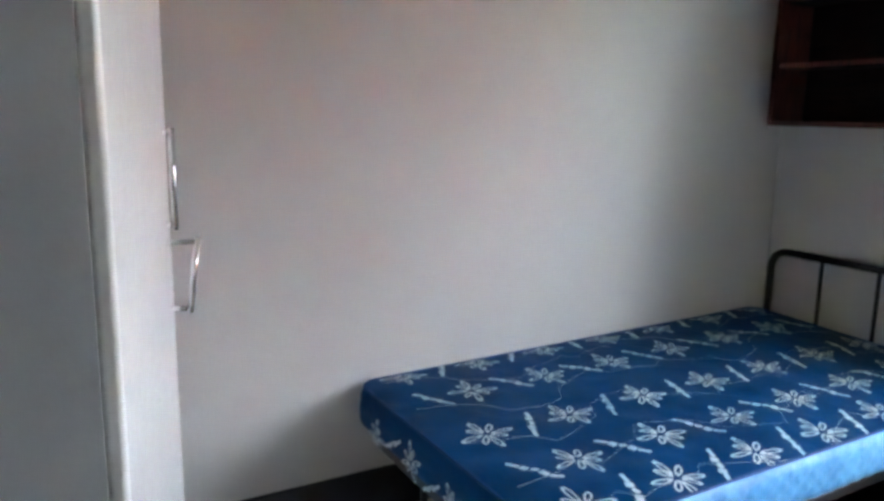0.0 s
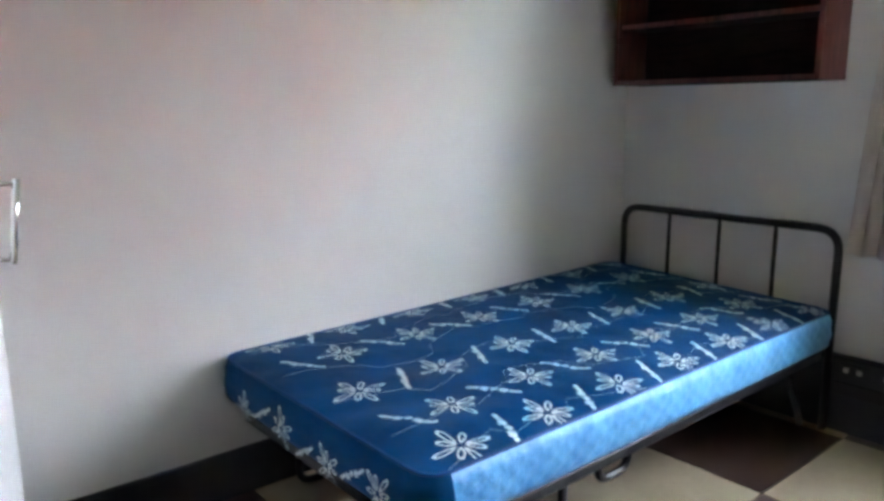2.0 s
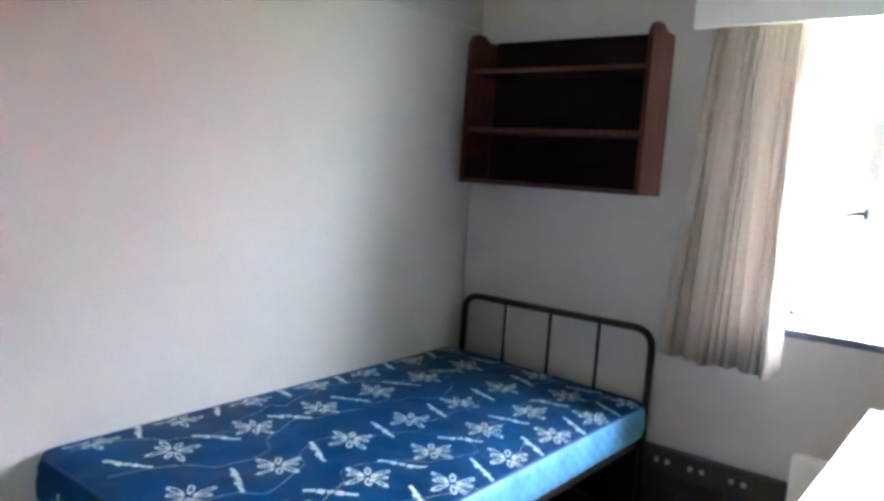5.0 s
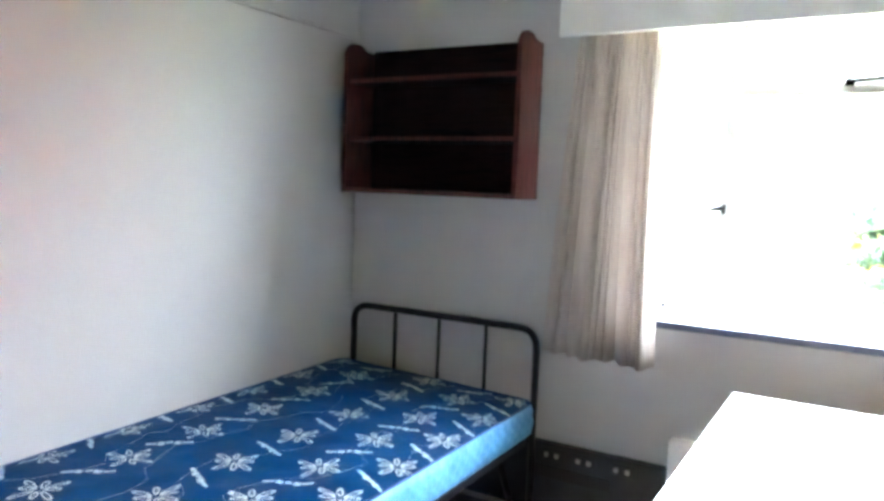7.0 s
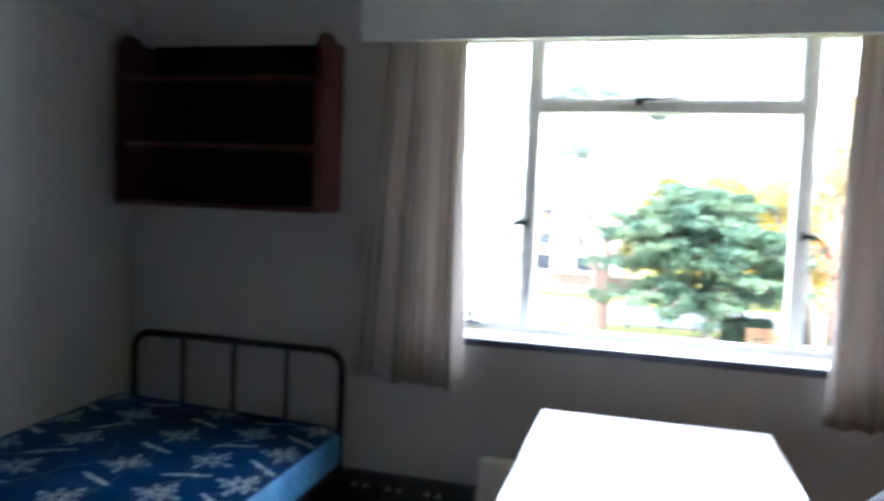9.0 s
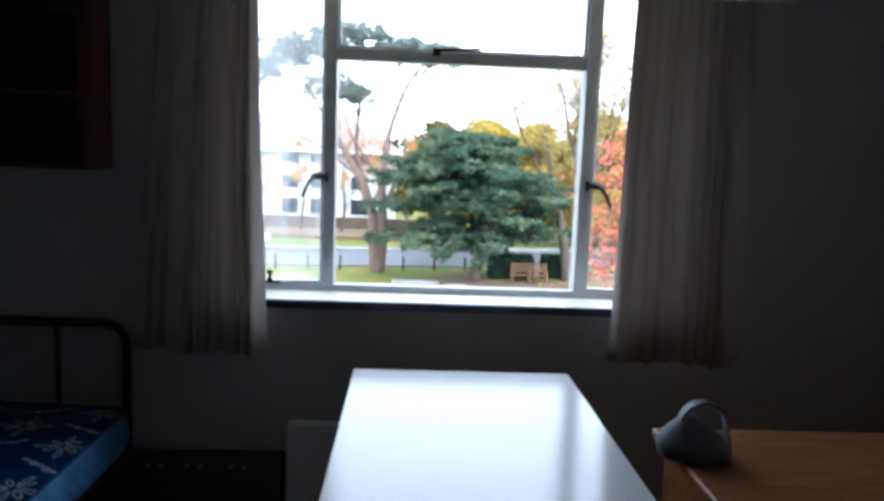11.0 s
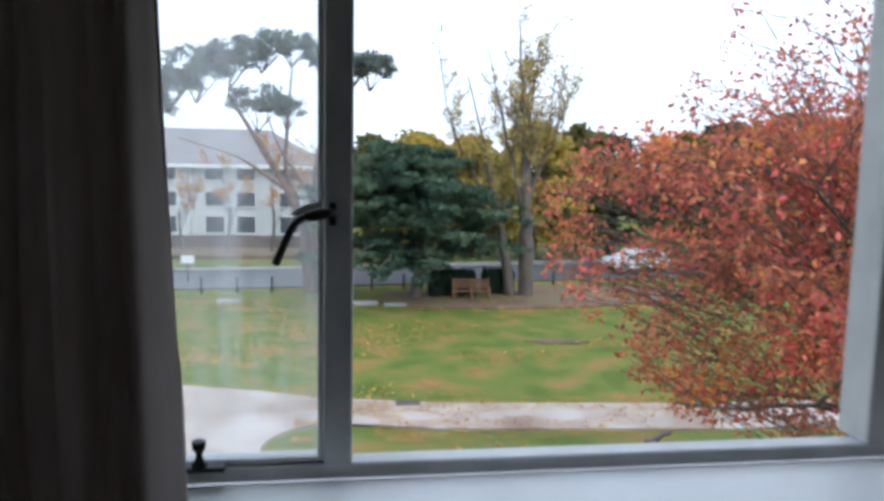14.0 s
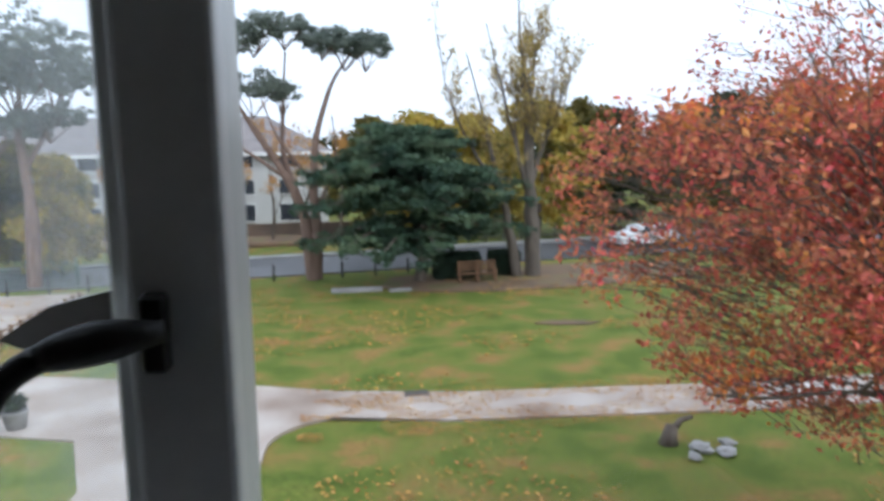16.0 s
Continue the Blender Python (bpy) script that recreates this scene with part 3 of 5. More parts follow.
def bed_frame():
    t = thing("bed_frame", "black tubular steel bed frame with barred headboard", "bed")
    bm = bmesh.new()
    tube(bm, rounded([(BX0, BY1, 0), (BX0, BY1, 0.78), (BX1, BY1, 0.78), (BX1, BY1, 0)], 0.085, 8), 0.0155, 12)
    part("headboard_tube", bm, M_BLACK, t)
    for k in (1, 2, 3):
        bm = bmesh.new()
        x = BX0 + (BX1 - BX0) * k / 4
        tube(bm, [(x, BY1, 0.305), (x, BY1, 0.774)], 0.0095, 8)
        part("headboard_bar", bm, M_BLACK, t)
    bm = bmesh.new()
    tube(bm, [(BX0, BY1, 0.3), (BX1, BY1, 0.3)], 0.012, 8)
    part("head_rail", bm, M_BLACK, t)
    for x in (BX0 + 0.035, BX1 - 0.035):
        part("side_rail", boxes((x - 0.016, x + 0.016, -2.0, BY1 - 0.01, 0.278, 0.312), bevel=0.004), M_BLACK, t)
    part("foot_rail", boxes((BX0 + 0.051, BX1 - 0.051, -2.0, -1.97, 0.278, 0.312), bevel=0.004), M_BLACK, t)
    for k in range(7):
        y = -1.8 + 0.26 * k
        part("slat_bar", boxes((BX0 + 0.051, BX1 - 0.051, y - 0.012, y + 0.012, 0.29, 0.312), bevel=0.003), M_BLACK, t)
    bm = bmesh.new()
    a, b = BX0 + 0.075, BX1 - 0.075
    tube(bm, rounded([(a, -1.5, 0.28), (a, -1.5, 0.0135), (b, -1.5, 0.0135), (b, -1.5, 0.28)], 0.05, 6), 0.0135, 10)
    part("leg_loop", bm, M_BLACK, t)
    for x, y, low in ((a, -1.78, 0.04), (b, -1.285, 0.2)):
        bm = bmesh.new()
        tube(bm, rounded([(x, y - 0.07, 0.285), (x, y - 0.07, low), (x, y + 0.07, low), (x, y + 0.07, 0.285)], 0.05, 6), 0.0125, 10)
        part("leg_hook", bm, M_BLACK, t)
    for x in (a, b):
        bm = bmesh.new()
        tube(bm, [(x, -0.24, 0.283), (x, -0.085, 0.0)], 0.0135, 10)
        part("leg", bm, M_BLACK, t)
    return t


bed_frame()


def flower(bm, cx, cy, size, turn, place):
    """An eight-petalled open flower, each petal a long loop."""
    for k in range(8):
        a = turn + k * math.pi / 4 + 0.12 * math.sin(k * 2.1)
        ln = size * (1.0 if k % 2 == 0 else 0.72)
        loop_out, loop_in = [], []
        for j in range(10):
            s = 2 * math.pi * j / 10
            for lst, wide, r0, r1 in ((loop_out, 0.15, 0.14, 1.0), (loop_in, 0.075, 0.32, 0.86)):
                r = ln * ((r0 + r1) / 2 - math.cos(s) * (r1 - r0) / 2)
                w = size * wide * math.sin(s) * (0.55 + 0.45 * r / ln)
                x, y = r * math.cos(a) - w * math.sin(a), r * math.sin(a) + w * math.cos(a)
                lst.append(bm.verts.new(place(cx + x, cy + y)))
        for j in range(10):
            q = (j + 1) % 10
            bm.faces.new((loop_out[j], loop_out[q], loop_in[q], loop_in[j]))


def bud(bm, cx, cy, size, turn, place):
    """A slim spray: two pointed ends and a knot between them."""
    c, s = math.cos(turn), math.sin(turn)
    for off, lean, ln, wd in ((-1.0, 0.12, 0.34, 0.14), (-0.45, -0.25, 0.22, 0.24), (0.0, 0.4, 0.2, 0.16), (0.45, -0.2, 0.22, 0.24), (1.0, 0.12, 0.34, 0.14)):
        ring = []
        lc, ls = math.cos(lean), math.sin(lean)
        for j in range(8):
            a = 2 * math.pi * j / 8
            p, q = ln * math.cos(a), wd * math.sin(a) * (1.2 if j % 2 else 0.7)
            u, v = size * (off + p * lc - q * ls), size * (0.1 * lean + p * ls + q * lc)
            ring.append(bm.verts.new(place(cx + u * c - v * s, cy + u * s + v * c)))
        bm.faces.new(ring)


def mattress():
    t = thing("mattress", "blue satin mattress printed with pale flowers", "mattress")
    X0, X1, Y0, Y1, Z0, Z1, R = 0.012, 1.035, -2.03, -0.085, 0.32, 0.484, 0.06
    out = []
    for cx, cy, a0 in ((X1 - R, Y1 - R, 0), (X0 + R, Y1 - R, 90), (X0 + R, Y0 + R, 180), (X1 - R, Y0 + R, 270)):
        out += [(cx + R * math.cos(radians(a0 + 15 * k)), cy + R * math.sin(radians(a0 + 15 * k))) for k in range(7)]

    def lift(x, y):
        return 0.032 * max(0.0, 1 - (x - X0) / (X1 - X0)) * (y - Y0) / (Y1 - Y0)

    def sag(x, y):
        u, v = (x - X0) / (X1 - X0), (y - Y0) / (Y1 - Y0)
        edge = max(0.0, min(u, 1 - u, (v) * 1.97, (1 - v) * 1.97))
        return lift(x, y) + 0.014 * min(1, edge / 0.14) ** 0.7 + 0.007 * noise.noise((x * 5, y * 5, 3.0)) + 0.0045 * noise.noise((x * 12, y * 12, 1.0)) + 0.002 * noise.noise((x * 27, y * 27, 7.0))

    # top and bottom, a dense sheet inset from the rim
    bm = bmesh.new()
    nx, ny = 44, 84
    grid = []
    for j in range(ny + 1):
        row = []
        for i in range(nx + 1):
            x, y = X0 + (X1 - X0) * i / nx, Y0 + (Y1 - Y0) * j / ny
            dx, dy = max(X0 + R - x, x - X1 + R, 0), max(Y0 + R - y, y - Y1 + R, 0)
            d = math.hypot(dx, dy)
            if d > R and dx > 0 and dy > 0:
                k = R / d
                x = (X0 + R - dx * k) if x < X0 + R else (X1 - R + dx * k)
                y = (Y0 + R - dy * k) if y < Y0 + R else (Y1 - R + dy * k)
            row.append(bm.verts.new((x, y, Z1 - 0.008 + sag(x, y))))
        grid.append(row)
    for a, b in zip(grid, grid[1:]):
        for i in range(nx):
            bm.faces.new((a[i], a[i + 1], b[i + 1], b[i])).smooth = True
    bmesh.ops.remove_doubles(bm, verts=bm.verts, dist=0.0004)
    part("top_panel", bm, M_TICK, t)
    # the boxed border: quilted long sides painted lighter for their sheen, ends like the top
    n = len(out)
    for name, mat, pick in (("side_border", M_TICK_SHEEN, lambda x, y: x > X1 - 0.03 and Y0 + 0.06 < y), ("end_border", M_TICK, lambda x, y: not (x > X1 - 0.03 and Y0 + 0.06 < y))):
        bm = bmesh.new()
        fine = []
        for k in range(n):
            a, b = Vector(out[k]), Vector(out[(k + 1) % n])
            m = max(1, int((b - a).length / 0.009))
            fine += [a.lerp(b, j / m) for j in range(m)]
        m = len(fine)
        for k in range(m):
            p, q = fine[k], fine[(k + 1) % m]
            c = (p + q) / 2
            if not pick(c.x, c.y):
                continue
            col = []
            for w in (p, q):
                nrm = Vector((max(0, w.x - X1 + R) - max(0, X0 + R - w.x), max(0, w.y - Y1 + R) - max(0, Y0 + R - w.y))).normalized()
                col.append([bm.verts.new((w.x + nrm.x * bul, w.y + nrm.y * bul, Z0 + (Z1 - 0.008 + lift(w.x, w.y) - Z0) * h)) for h in (k / 11 for k in range(12)) for bul in (0.012 * math.sin(math.pi * h) ** 0.7 - 0.045 * max(0.0, 1 - h / 0.3) ** 2 + (0.007 * abs(math.sin((w.y + h * 0.19) * 50) * math.sin((w.y - h * 0.19) * 50)) ** 0.6 if 0 < h < 1 else 0),)])
            for h in range(11):
                bm.faces.new((col[0][h], col[1][h], col[1][h + 1], col[0][h + 1])).smooth = True
        bmesh.ops.remove_doubles(bm, verts=bm.verts, dist=0.0004)
        part(name, bm, mat, t, "quilted border, its window sheen painted light blue" if mat is M_TICK_SHEEN else "")
    bm = bmesh.new()
    tube(bm, [(x, y, Z1 - 0.006 + lift(x, y)) for x, y in out + out[:1]], 0.0045, 6)
    part("piping", bm, M_PIPE, t, "dark blue edge piping")
    bm = bmesh.new()
    bm.faces.new([bm.verts.new((0.5 + (x - 0.5) * 0.95, -1.05 + (y + 1.05) * 0.97, Z0)) for x, y in out])
    part("base_panel", bm, M_TICK, t)

    # the print: columns of flowers and sprays, set half a step apart from column to column
    def inside(x, y, pad=0.0):
        return X0 + pad < x < X1 - pad and Y0 + pad < y < Y1 - pad

    def on_top(x, y):
        x, y = min(max(x, X0 + 0.004), X1 - 0.004), min(max(y, Y0 + 0.004), Y1 - 0.004)
        return (x, y, Z1 - 0.008 + sag(x, y) + 0.0012)

    rnd = random.Random(4)
    for c, x in enumerate((0.05, 0.275, 0.56, 0.79, 0.972)):
        for r in range(8):
            y = -1.885 + 0.288 * r + (0.13 if c % 2 else 0)
            if inside(x, y, 0.012):
                bm = bmesh.new()
                flower(bm, x, y, 0.084, rnd.uniform(-0.25, 0.25), on_top)
                part("printed_flower", bm, M_PRINT, t, "pale silver flower print")
            y -= 0.14
            if inside(x, y, 0.03):
                bm = bmesh.new()
                bud(bm, x, y, 0.058, (0.57 if c % 2 else -0.45) + rnd.uniform(-0.15, 0.15), on_top)
                part("printed_spray", bm, M_PRINT, t, "pale silver spray print")

    def on_end(x, z):
        z = min(max(z, Z0 + 0.012), Z1 - 0.014)
        return (x, Y0 - 0.0095 - 0.012 * math.sin(math.pi * (z - Z0) / (Z1 - 0.008 - Z0)) ** 0.7, z)

    for c, x in enumerate((0.2, 0.43, 0.66, 0.88)):
        bm = bmesh.new()
        flower(bm, x, 0.39 if c % 2 else 0.37, 0.062, 0.3 * c, on_end)
        part("printed_flower", bm, M_PRINT, t, "pale silver flower print")
        bm = bmesh.new()
        bud(bm, x + 0.115, 0.365 if c % 2 else 0.395, 0.045, 0.5, on_end)
        part("printed_spray", bm, M_PRINT, t, "pale silver spray print")
    # quilting seams that wander across the top
    bm = bmesh.new()
    for c in range(5):
        pts = []
        for k in range(40):
            y = Y0 + 0.06 + k * 0.0475
            x = 0.17 + 0.21 * c + 0.06 * math.sin(y * 7.3 + c) + (0.03 if (k // 5) % 2 else -0.03)
            pts.append(Vector(on_top(x, y)))
        tube(bm, pts, 0.0004, 4)
    part("quilting_seam", bm, M_PRINT, t, "thin stitched seams")
    return t


mattress()


# ---- tables and bag ----
def table():
    t = thing("table", "pale laminate-topped wooden table below the window", "table")
    x0, x1, y0, y1, z = 1.846, 2.538, -1.665, -0.355, 0.728
    part("tabletop", boxes((x0, x1, y0, y1, z - 0.006, z), bevel=0.002), M_LAMINATE, t, "glossy pale laminate top")
    part("edge_band", boxes((x0 + 0.001, x1 - 0.001, y0 + 0.001, y1 - 0.001, z - 0.034, z - 0.0065), bevel=0.002), M_PINE, t, "pale wooden edge")
    for a in ((x0 + 0.06, x1 - 0.06, y0 + 0.05, y0 + 0.07), (x0 + 0.06, x1 - 0.06, y1 - 0.07, y1 - 0.05), (x0 + 0.05, x0 + 0.07, y0 + 0.07, y1 - 0.07), (x1 - 0.07, x1 - 0.05, y0 + 0.07, y1 - 0.07)):
        part("apron", boxes((*a, z - 0.12, z - 0.0345), bevel=0.002), M_DARKWOOD, t, "dark wooden apron")
    for x in (x0 + 0.06, x1 - 0.06):
        for y in (y0 + 0.06, y1 - 0.06):
            bm = bmesh.new()
            box(bm, x - 0.024, x + 0.024, y - 0.024, y + 0.024, 0, z - 0.0345, 0.004)
            for v in bm.verts:
                if v.co.z < 0.1:
                    v.co.x, v.co.y = x + (v.co.x - x) * 0.7, y + (v.co.y - y) * 0.7
            part("leg", bm, M_DARKWOOD, t, "dark wooden leg")
    return t


table()


def desk():
    t = thing("desk", "orange-brown wooden desk against the wall", "desk")
    x0, x1, y0, y1, z = 2.69, 3.88, -1.45, -0.74, 0.7
    part("desktop", boxes((x0, x1, y0, y1, z - 0.025, z), bevel=0.003), M_DESK, t)
    for x in (x0 + 0.03, x1 - 0.05):
        part("side_panel", boxes((x, x + 0.022, y0 + 0.03, y1 - 0.03, 0, z - 0.0255), bevel=0.002), M_DESK, t)
    part("back_panel", boxes((x0 + 0.0525, x1 - 0.0505, y1 - 0.06, y1 - 0.045, 0.25, z - 0.0255), bevel=0.002), M_DESK, t)
    return t


desk()


def bag():
    t = thing("bag", "grey canvas bag with a dark strap loop", "bag", (2.735, -0.92, 0.7))
    bm = bmesh.new()
    prof = [(0.0, 0.085, 0.055), (0.03, 0.088, 0.058), (0.055, 0.074, 0.046), (0.08, 0.048, 0.03), (0.096, 0.024, 0.014), (0.104, 0.01, 0.006)]
    rings = []
    for k, (z, a, b) in enumerate(prof):
        rings.append([bm.verts.new((-0.02 * z / 0.12 + a * math.copysign(abs(math.cos(s)) ** 0.7, math.cos(s)), b * math.copysign(abs(math.sin(s)) ** 0.7, math.sin(s)) + 0.004 * math.sin(5 * s + k), z)) for s in (2 * math.pi * j / 20 for j in range(20))])
    for p, q in zip(rings, rings[1:]):
        for j in range(20):
            bm.faces.new((p[j], p[(j + 1) % 20], q[(j + 1) % 20], q[j])).smooth = True
    bm.faces.new(rings[0][::-1])
    bm.faces.new(rings[-1])
    part("pouch", bm, M_BAG, t)
    bm = bmesh.new()
    c = [(-0.045 + 0.06 * (1 - math.cos(a)), 0.0, 0.072 + 0.066 * math.sin(a)) for a in (math.pi * k / 14 for k in range(15))]
    c += [(0.082, 0.0, 0.05), (0.088, 0.0, 0.01)]
    for a, b in zip(c, c[1:]):
        a, b = Vector(a), Vector(b)
        d = (b - a).normalized()
        nrm = Vector((-d.z, 0, d.x)) * 0.0025
        v = [bm.verts.new(p) for p in (a - nrm + Vector((0, -0.014, 0)), a - nrm + Vector((0, 0.014, 0)), b - nrm + Vector((0, 0.014, 0)), b - nrm + Vector((0, -0.014, 0)), a + nrm + Vector((0, -0.014, 0)), a + nrm + Vector((0, 0.014, 0)), b + nrm + Vector((0, 0.014, 0)), b + nrm + Vector((0, -0.014, 0)))]
        for f in ((0, 1, 2, 3), (7, 6, 5, 4), (0, 3, 7, 4), (1, 5, 6, 2)):
            bm.faces.new([v[i] for i in f])
    bmesh.ops.remove_doubles(bm, verts=bm.verts, dist=0.0012)
    part("strap", bm, M_STRAP, t, "dark stiff strap loop")
    return t


bag()


# ---- the wardrobe ----
def pull(parent, x, y, z0, z1, out, lean=0.0, sag=0.0, drop=0.0):
    bm = bmesh.new()
    tube(bm, [(x, y, z1), (x, y + out, z1 + sag)], 0.0045, 8)
    tube(bm, [(x + lean, y, z0), (x + lean, y + out - drop, z0)], 0.0045, 8)
    tube(bm, [(x, y + out, z1 + sag + 0.008), (x + lean, y + out - drop, z0 - 0.008)], 0.006, 10)
    return part("handle", bm, M_CHROME, parent, "slim chrome bar handle")


def wardrobe():
    t = thing("wardrobe", "grey-white wardrobe with one door ajar, chrome bar handles", "wardrobe")
    x1, yf, yb, H = 1.25, -2.872, -3.5, 2.1
    part("side_panel", boxes((x1 - 0.02, x1, yb, yf + 0.0015, 0.0, H), bevel=0.001), M_PANEL_SHADE, t, "end panel, its shade painted in as grey")
    part("side_panel", boxes((0.0, 0.02, yb, yf, 0.0, H), bevel=0.002), M_WARD, t)
    part("carcass", boxes((0.0205, x1 - 0.0205, yb, yb + 0.015, 0.06, H), (0.0205, x1 - 0.0205, yb + 0.0155, yf - 0.001, 0.06, 0.08), (0.0205, x1 - 0.0205, yb + 0.0155, yf - 0.001, H - 0.02, H), (0.0205, x1 - 0.0205, yb + 0.0155, yf - 0.001, 1.125, 1.145), (0.7, 0.72, yb + 0.0155, yf - 0.001, 0.081, 1.1245)), M_WARD, t)
    bm = bmesh.new()
    box(bm, 0.002, 0.708, yf + 0.0005, yf + 0.0245, 0.065, H, 0.008, 4)
    d = part("door", bm, M_WARD, t)
    pull(d, 0.64, yf + 0.0245, 1.035, 1.155, 0.046, 0.0, drop=0.016)
    # the second door swings on the outer corner and stands a hand's width open
    bm = bmesh.new()
    box(bm, -0.53, 0.005, -0.0245, 0.0, 0.065, H, 0.008, 5)
    d = part("door", bm, M_WARD, t, "white gloss door standing ajar")
    hs = [pull(d, -0.475, 0.0, 1.0, 1.12, 0.05, 0.0, drop=0.018), pull(d, -0.475, 0.0, 1.15, 1.31, 0.014)]
    swing = pose(x1, yf + 0.0255, 0, 0, 0, -15.5)
    for o in [d] + hs:
        o.data.transform(swing)
    return t


wardrobe()


# ---- outdoors: ground, paths, road ----
def slab(name, outline, z0, z1, mat, label, category=""):
    bm = bmesh.new()
    f = bm.faces.new([bm.verts.new((x, y, z1)) for x, y in outline])
    g = bmesh.ops.extrude_face_region(bm, geom=[f])
    bmesh.ops.translate(bm, vec=(0, 0, z0 - z1), verts=[v for v in g["geom"] if isinstance(v, bmesh.types.BMVert)])
    return solid(name, bm, mat, label, category or name, kind="structure")


def arc(cx, cy, r, a0, a1, n=10):
    return [(cx + r * math.cos(radians(a0 + (a1 - a0) * k / n)), cy + r * math.sin(radians(a0 + (a1 - a0) * k / n))) for k in range(n + 1)]


G = GROUND
bm = bmesh.new()
NG = 90
rows = []
for j in range(NG + 1):
    y = 0.3 + 2.0 * ((j / NG) * 4) ** 2 + 2200 * (j / NG) ** 9
    rows.append([bm.verts.new(((i / 60 - 0.5) * (60 + 3.0 * y), y, G + (0.05 * noise.noise((i * 0.7, y * 0.2, 0)) if 3 < y < 33 else 0))) for i in range(61)])
for a, b in zip(rows, rows[1:]):
    for i in range(60):
        bm.faces.new((a[i], a[i + 1], b[i + 1], b[i])).smooth = True
solid("ground", bm, M_GRASS, "autumn lawn with patches of fallen leaves", "lawn", kind="structure")
slab("path", [(-4.0, 4)] + [(-3.6, 14.4), (-4.6, 17.2), (-7.5, 18.2), (-13, 19), (-13, 26.5), (-9.8, 25.2), (-8.5, 23.0), (-6.2, 22.3), (-3.8, 21.5), (-0.5, 20.4), (1.5, 19.6), (5, 18.9), (12, 18.3), (26, 18.0), (26, 16.0), (12, 16.2), (4.2, 16.9), (1.4, 17.6)] + arc(1.7, 15.8, 1.8, 95, 180, 8) + [(-0.2, 12), (0.2, 4)], G - 0.1, G + 0.06, M_PATH, "damp pale concrete path across the lawn")
slab("road", [(-70, 33.0), (-20, 37.2), (0, 39.3), (20, 42.0), (70, 48), (70, 57), (20, 49.0), (0, 45.6), (-20, 43.4), (-70, 39)], G - 0.2, G + 0.07, M_ASPHALT, "wet grey asphalt road")
slab("kerb", [(-70, 39.05), (-20, 43.45), (0, 45.65), (20, 49.05), (70, 57.05), (70, 58.5), (20, 50.4), (0, 46.9), (-20, 44.7), (-70, 40.3)], G - 0.2, G + 0.16, M_PAVE, "pale kerb and footway beyond the road", "kerb")
slab("earth", [(3.5, 34.6), (5.5, 33.2), (9, 32.6), (13, 32.8), (18, 34), (21, 36), (20, 39), (14, 39.6), (8, 38.4), (4.2, 37.2)], G - 0.1, G + 0.065, M_EARTH, "leaf-strewn bare earth under the trees", "bare earth")
solid("stone_slab", boxes((1.2, 3.6, 33.9, 34.5, G - 0.05, G + 0.16), bevel=0.03), M_STONE, "pale stone slab on the lawn", "stone")
solid("stone_slab", boxes((3.9, 5.0, 33.6, 34.0, G - 0.05, G + 0.12), bevel=0.03), M_STONE, "pale stone slab on the lawn", "stone")
solid("stone_slab", boxes((-4.1, -3.0, 34.6, 35.1, G - 0.05, G + 0.15), bevel=0.03), M_STONE, "pale stone slab on the lawn", "stone")
slab("worn_patch", [(8.9, 26.2), (9.6, 25.8), (10.8, 25.6), (11.4, 25.9), (10.6, 26.3), (9.6, 26.45)], G - 0.1, G + 0.055, M_EARTH, "worn pale patch in the lawn", "bare earth")
dr = thing("drain_cover", "rusty drain cover beside the path", "drain cover", (3.65, 18.95, G))
part("drain_frame", boxes((-0.34, 0.34, -0.2, 0.2, -0.02, 0.09), bevel=0.01), M_BROWNWALL, dr)
part("drain_grate", boxes(*[(-0.3 + 0.08 * k, -0.25 + 0.08 * k, -0.16, 0.16, 0.0905, 0.1) for k in range(8)]), M_POST, dr)
sh = thing("stump", "dark tree stump beside pale stones", "stump", (8.9, 14.7, G))
bm = bmesh.new()
tube(bm, [(0, 0, -0.05), (0.02, 0, 0.15), (0.1, 0.05, 0.42)], [0.24, 0.18, 0.13], 10)
part("trunk", bm, M_BARK, sh)
bm = bmesh.new()
tube(bm, [(0.08, 0, 0.3), (0.35, 0.1, 0.5), (0.6, 0.1, 0.55)], [0.09, 0.07, 0.05], 8)
part("branch", bm, M_BARK, sh)
for k, (x, y, r) in enumerate(((9.45, 14.2, 0.25), (9.85, 13.9, 0.2), (9.05, 13.8, 0.15), (10.15, 14.4, 0.17))):
    bm = bmesh.new()
    bmesh.ops.create_icosphere(bm, subdivisions=2, radius=r)
    for v in bm.verts:
        v.co *= 1 + 0.7 * noise.noise(v.co * 6 + Vector((k, 0, 0)))
        v.co.z *= 0.4
        v.co += Vector((x, y, G + 0.08))
    solid("stone", bm, M_STONE, "rough pale garden stone on the grass", "stone", group="stones by the stump")
# fallen leaves
n = 24000
c = np.stack([rng.uniform(-14, 24, n), rng.uniform(8, 36, n), np.full(n, G + 0.075)], 1)
dens = np.array([noise.noise((x * 0.16, y * 0.3, 5.0)) + 0.4 * noise.noise((x * 0.5, y * 0.6, 9.0)) for x, y, _ in c])
c = c[(dens > 0.04) & ~((c[:, 0] < 0.5) & (c[:, 1] < 22)) & ~((c[:, 1] > 15.8) & (c[:, 1] < 19.4))]
lv = crown(None, c, 0.058, M_RUST, flat=0.85, name="fallen_leaves")
tagged(lv, "scattered orange fallen leaves on the lawn", "leaves", kind="stuff")

